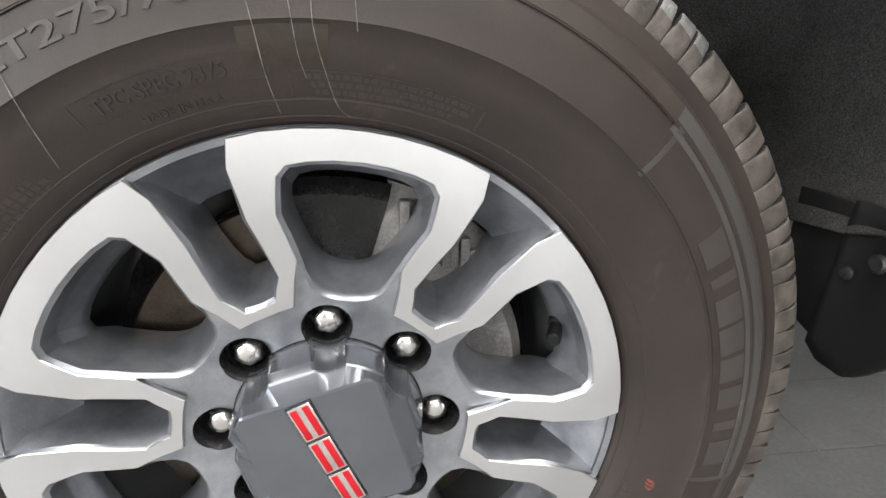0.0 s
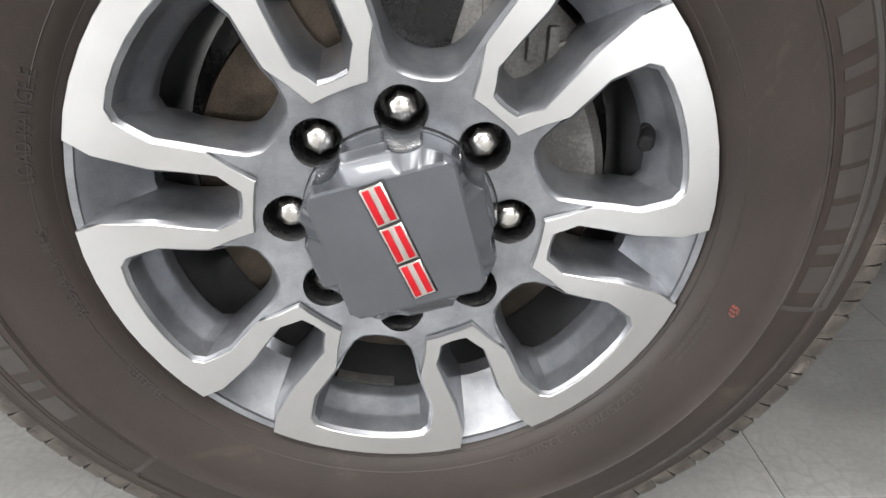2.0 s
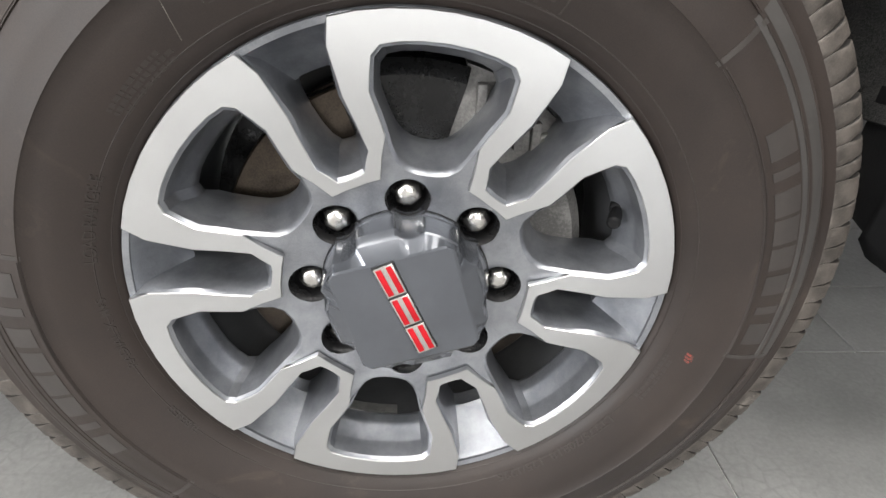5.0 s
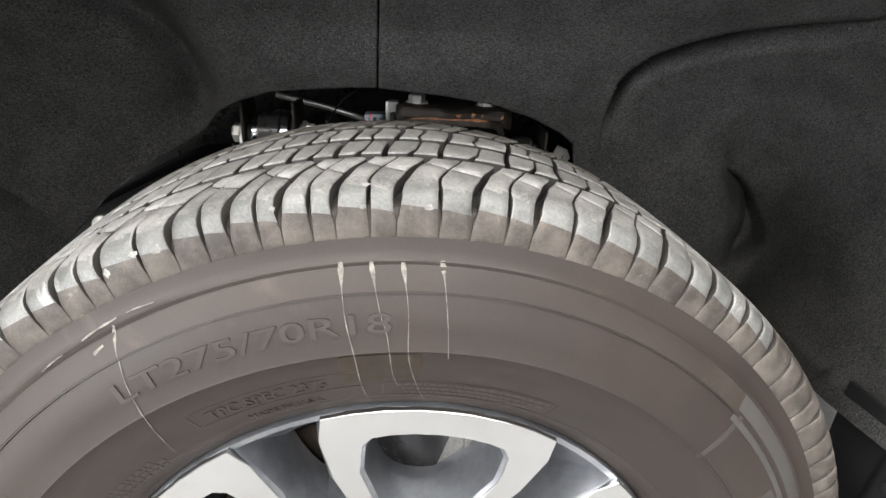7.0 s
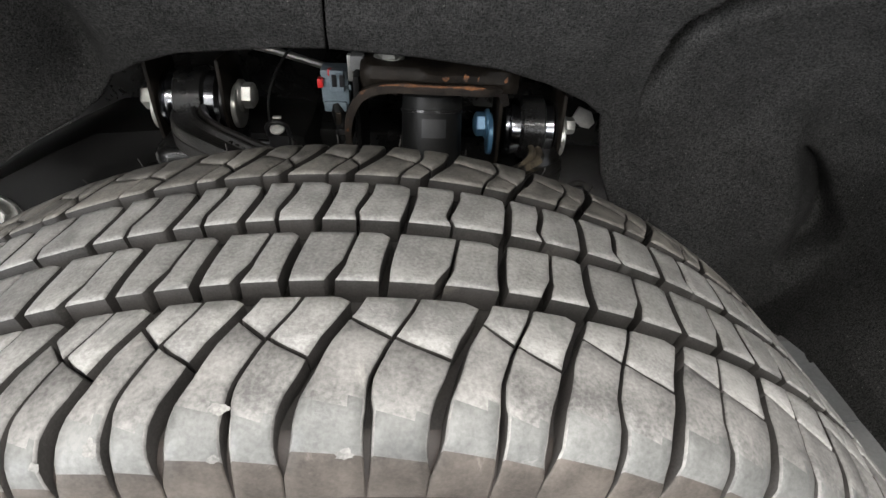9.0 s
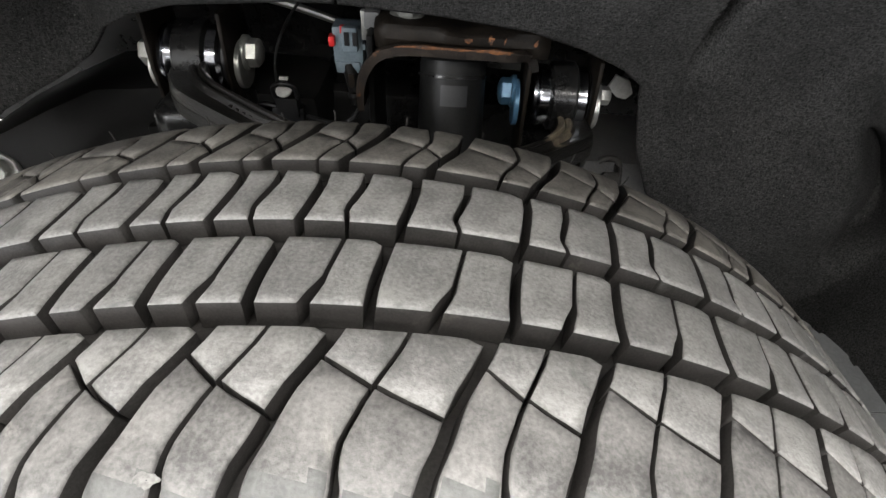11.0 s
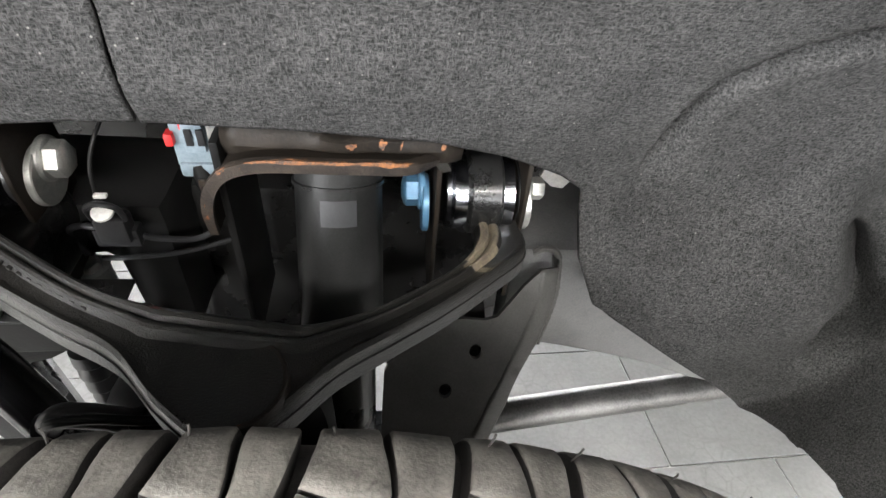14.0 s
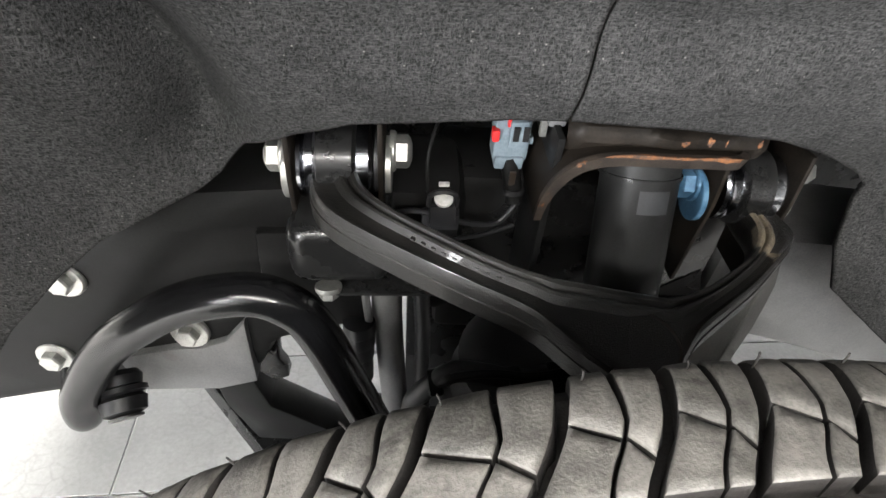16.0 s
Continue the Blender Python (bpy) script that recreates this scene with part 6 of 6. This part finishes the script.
part("lead", tube([(-0.018, 0.458, 0.724), (-0.018, 0.455, 0.712), (-0.034, 0.448, 0.695), (-0.060, 0.436, 0.704), (-0.085, 0.428, 0.718), (-0.110, 0.430, 0.722), (-0.128, 0.440, 0.705), (-0.125, 0.445, 0.680)], 0.0026, 10), PLASTIC, loom)
part("lead", tube([(-0.016, 0.462, 0.680), (-0.050, 0.445, 0.682), (-0.085, 0.430, 0.690), (-0.108, 0.436, 0.684)], 0.0022, 10), PLASTIC, loom)
part("lead", tube([(-0.095, 0.434, 0.720), (-0.097, 0.450, 0.765), (-0.080, 0.480, 0.800), (-0.050, 0.50, 0.82)], 0.0015, 10), RAIL_DARK, loom)
part("clip", box((-0.0955, 0.419, 0.713), (-0.0735, 0.434, 0.735), 0.003), PLASTIC, loom)
part("clip_button", turned([(0, 0.0075), (0.002, 0.0075), (0.003, 0.006)], (-0.0847, 0.420, 0.742), (0, -0.35, 0.95), 20), WHITE_CLIP, loom, "white plastic clip button")
part("clip_tab", box((-0.0890, 0.423, 0.7520), (-0.0805, 0.427, 0.7545), 0.0006), WHITE_CLIP, loom, "small white clip tab")
part("clip_hood", tube([(-0.096, 0.424, 0.733), (-0.095, 0.420, 0.746), (-0.0847, 0.418, 0.7515), (-0.075, 0.420, 0.746), (-0.074, 0.424, 0.733)], 0.0022, 8), PLASTIC, loom)
part("clip_foot", box((-0.1010, 0.424, 0.706), (-0.0700, 0.436, 0.722), 0.002), PLASTIC, loom)
solid("brake_pipe", tube([(-0.185, 0.541, 0.797), (-0.163, 0.541, 0.792), (-0.107, 0.543, 0.779), (-0.044, 0.546, 0.759), (-0.02, 0.56, 0.745)], 0.0042, 10), ZINC, (-0.05, 0.52, 0.76), "bright metal brake pipe", "pipe")
CHASSIS, SETTLE = SETTLE, None
part("rail_gusset", plate([(-0.245, 0.560), (-0.230, 0.541), (-0.146, 0.539), (-0.142, 0.60), (-0.150, 0.66), (-0.245, 0.66)], lambda u, v, w: Vector((u, 0.475 + w, v)), 0.05, 0.004), RAIL_DARK, frame_rail)
for dx in (0.0, 0.016):
    part("gusset_rib", tube([(-0.1500 + dx, 0.470, 0.625), (-0.1480 + dx, 0.470, 0.585), (-0.1445 + dx, 0.471, 0.548)], 0.0042, 10), FRAME_GREY, frame_rail, "grey rib on the rail")
part("bump_stop", turned([(-0.012, 0.010), (-0.010, 0.0165), (0.004, 0.0170), (0.008, 0.0135), (0.014, 0.0160), (0.022, 0.0160), (0.026, 0.0125), (0.032, 0.0148), (0.040, 0.0148), (0.044, 0.0115), (0.052, 0.0135), (0.078, 0.0125), (0.080, 0.005)],
                         (-0.155, 0.472, 0.540), (0.03, -0.02, -1), 24), PLASTIC, frame_rail, "black ribbed rubber bump stop")
part("end_bushing", turned([(-0.026, 0.008), (-0.025, 0.018), (-0.019, 0.022), (-0.009, 0.020), (-0.007, 0.025), (-0.002, 0.025), (0.000, 0.019), (0.004, 0.023), (0.017, 0.021), (0.020, 0.015), (0.021, 0.006)],
                           (-0.396, 0.452, 0.466), (0.25, -0.75, -0.55), 28), PLASTIC, sway, "black rubber link bushing")
part("bushing_washer", turned([(0.021, 0.005), (0.021, 0.017), (0.0235, 0.017), (0.0240, 0.005)], (-0.396, 0.452, 0.466), (0.25, -0.75, -0.55), 24), TORSION, sway, "worn steel washer")
part("upper_boot", turned([(0.0, 0.060), (0.012, 0.068), (0.022, 0.060), (0.034, 0.068), (0.046, 0.058), (0.058, 0.066), (0.072, 0.060), (0.086, 0.062), (0.104, 0.050), (0.112, 0.034), (0.114, 0.004)],
                          (-0.018, 0.345, 0.555), (0.02, -0.05, 1), 36), PLASTIC, knuckle, "black ribbed rubber boot")
part("steering_arm", sweep(bmesh.new(), [(0.055, 0.30, 0.52), (0.052, 0.315, 0.59), (0.046, 0.325, 0.655), (0.040, 0.315, 0.70)], [(-0.022, -0.018), (0.022, -0.018), (0.026, 0.0), (0.020, 0.018), (-0.020, 0.018), (-0.026, 0.0)], up=(1, 0, 0)), RAIL_DARK, knuckle)
brake_hose = thing("brake_hose", (-0.06, 0.31, 0.60), "black rubber brake hose with clips, behind the tyre", "hose")
part("hose", tube([(-0.114, 0.345, 0.560), (-0.112, 0.330, 0.610), (-0.108, 0.318, 0.636), (-0.100, 0.312, 0.655), (-0.087, 0.31, 0.669), (-0.065, 0.31, 0.665), (-0.044, 0.308, 0.660), (-0.024, 0.308, 0.663), (-0.008, 0.308, 0.664), (0.012, 0.310, 0.655), (0.024, 0.315, 0.60)], 0.0078, 12), PLASTIC, brake_hose)
part("sensor_lead", tube([(-0.104, 0.320, 0.630), (-0.094, 0.304, 0.668), (-0.066, 0.300, 0.678), (-0.036, 0.300, 0.673), (-0.006, 0.302, 0.674), (0.016, 0.306, 0.655)], 0.0032, 10), RAIL_DARK, brake_hose)
for p in ((-0.100, 0.312, 0.655), (-0.044, 0.308, 0.660), (-0.016, 0.308, 0.664)):
    part("hose_clip", turned([(-0.005, 0.0084), (-0.004, 0.0098), (0.004, 0.0098), (0.005, 0.0084)], p, (1, 0, 0.2), 16), RAIL_DARK, brake_hose)
part("bleed_fitting", turned([(0, 0.0070), (0.005, 0.0075), (0.008, 0.0060), (0.015, 0.0050), (0.017, 0.001)], (0.000, 0.300, 0.660), (0.5, -0.3, 0.6), 14), ZINC, brake_hose, "small bright metal fitting")
part("edge_piece", plate([(0.240, 0.727), (0.246, 0.741), (0.262, 0.735), (0.268, 0.722), (0.262, 0.715), (0.252, 0.717)], lambda u, v, w: Vector((u, 0.478 + w, v)), 0.004, 0.0008), WHITE_CLIP, frame_rail, "small white piece beside the rear arm mount")
SETTLE = CHASSIS
hose_bracket = thing("hose_bracket", (0.0, 0.445, 0.80), "grey metal brake hose bracket beside the shock mount", "bracket")
part("block", box((-0.0085, 0.440, 0.797), (0.006, 0.456, 0.8135), 0.003), FRAME_GREY, hose_bracket)
part("strap", box((-0.012, 0.446, 0.785), (-0.0065, 0.452, 0.812), 0.001), ZINC, hose_bracket)


SETTLE = None

# ---- floor tiles, last ----
tile_meshes = {}
for r, (y0, y1) in enumerate(zip(ROW_EDGES, ROW_EDGES[1:])):
    shift = {10: 0.489, 11: 0.90, 12: 0.68}.get(r, (r * 0.37) % 0.63)
    for c in range(-6, 7):
        x0 = shift + c * 0.63
        key = round(y1 - y0, 4)
        if key not in tile_meshes:
            tile_meshes[key] = finish(box((0.0015, 0.0015, -0.008), (0.63 - 0.0015, y1 - y0 - 0.0015, 0.0), 0.0012, 1), TILE, smooth=False)
        ob = new("floor_tile", tile_meshes[key])
        ob.location = (x0, y0, 0)
        ob.parent = floor
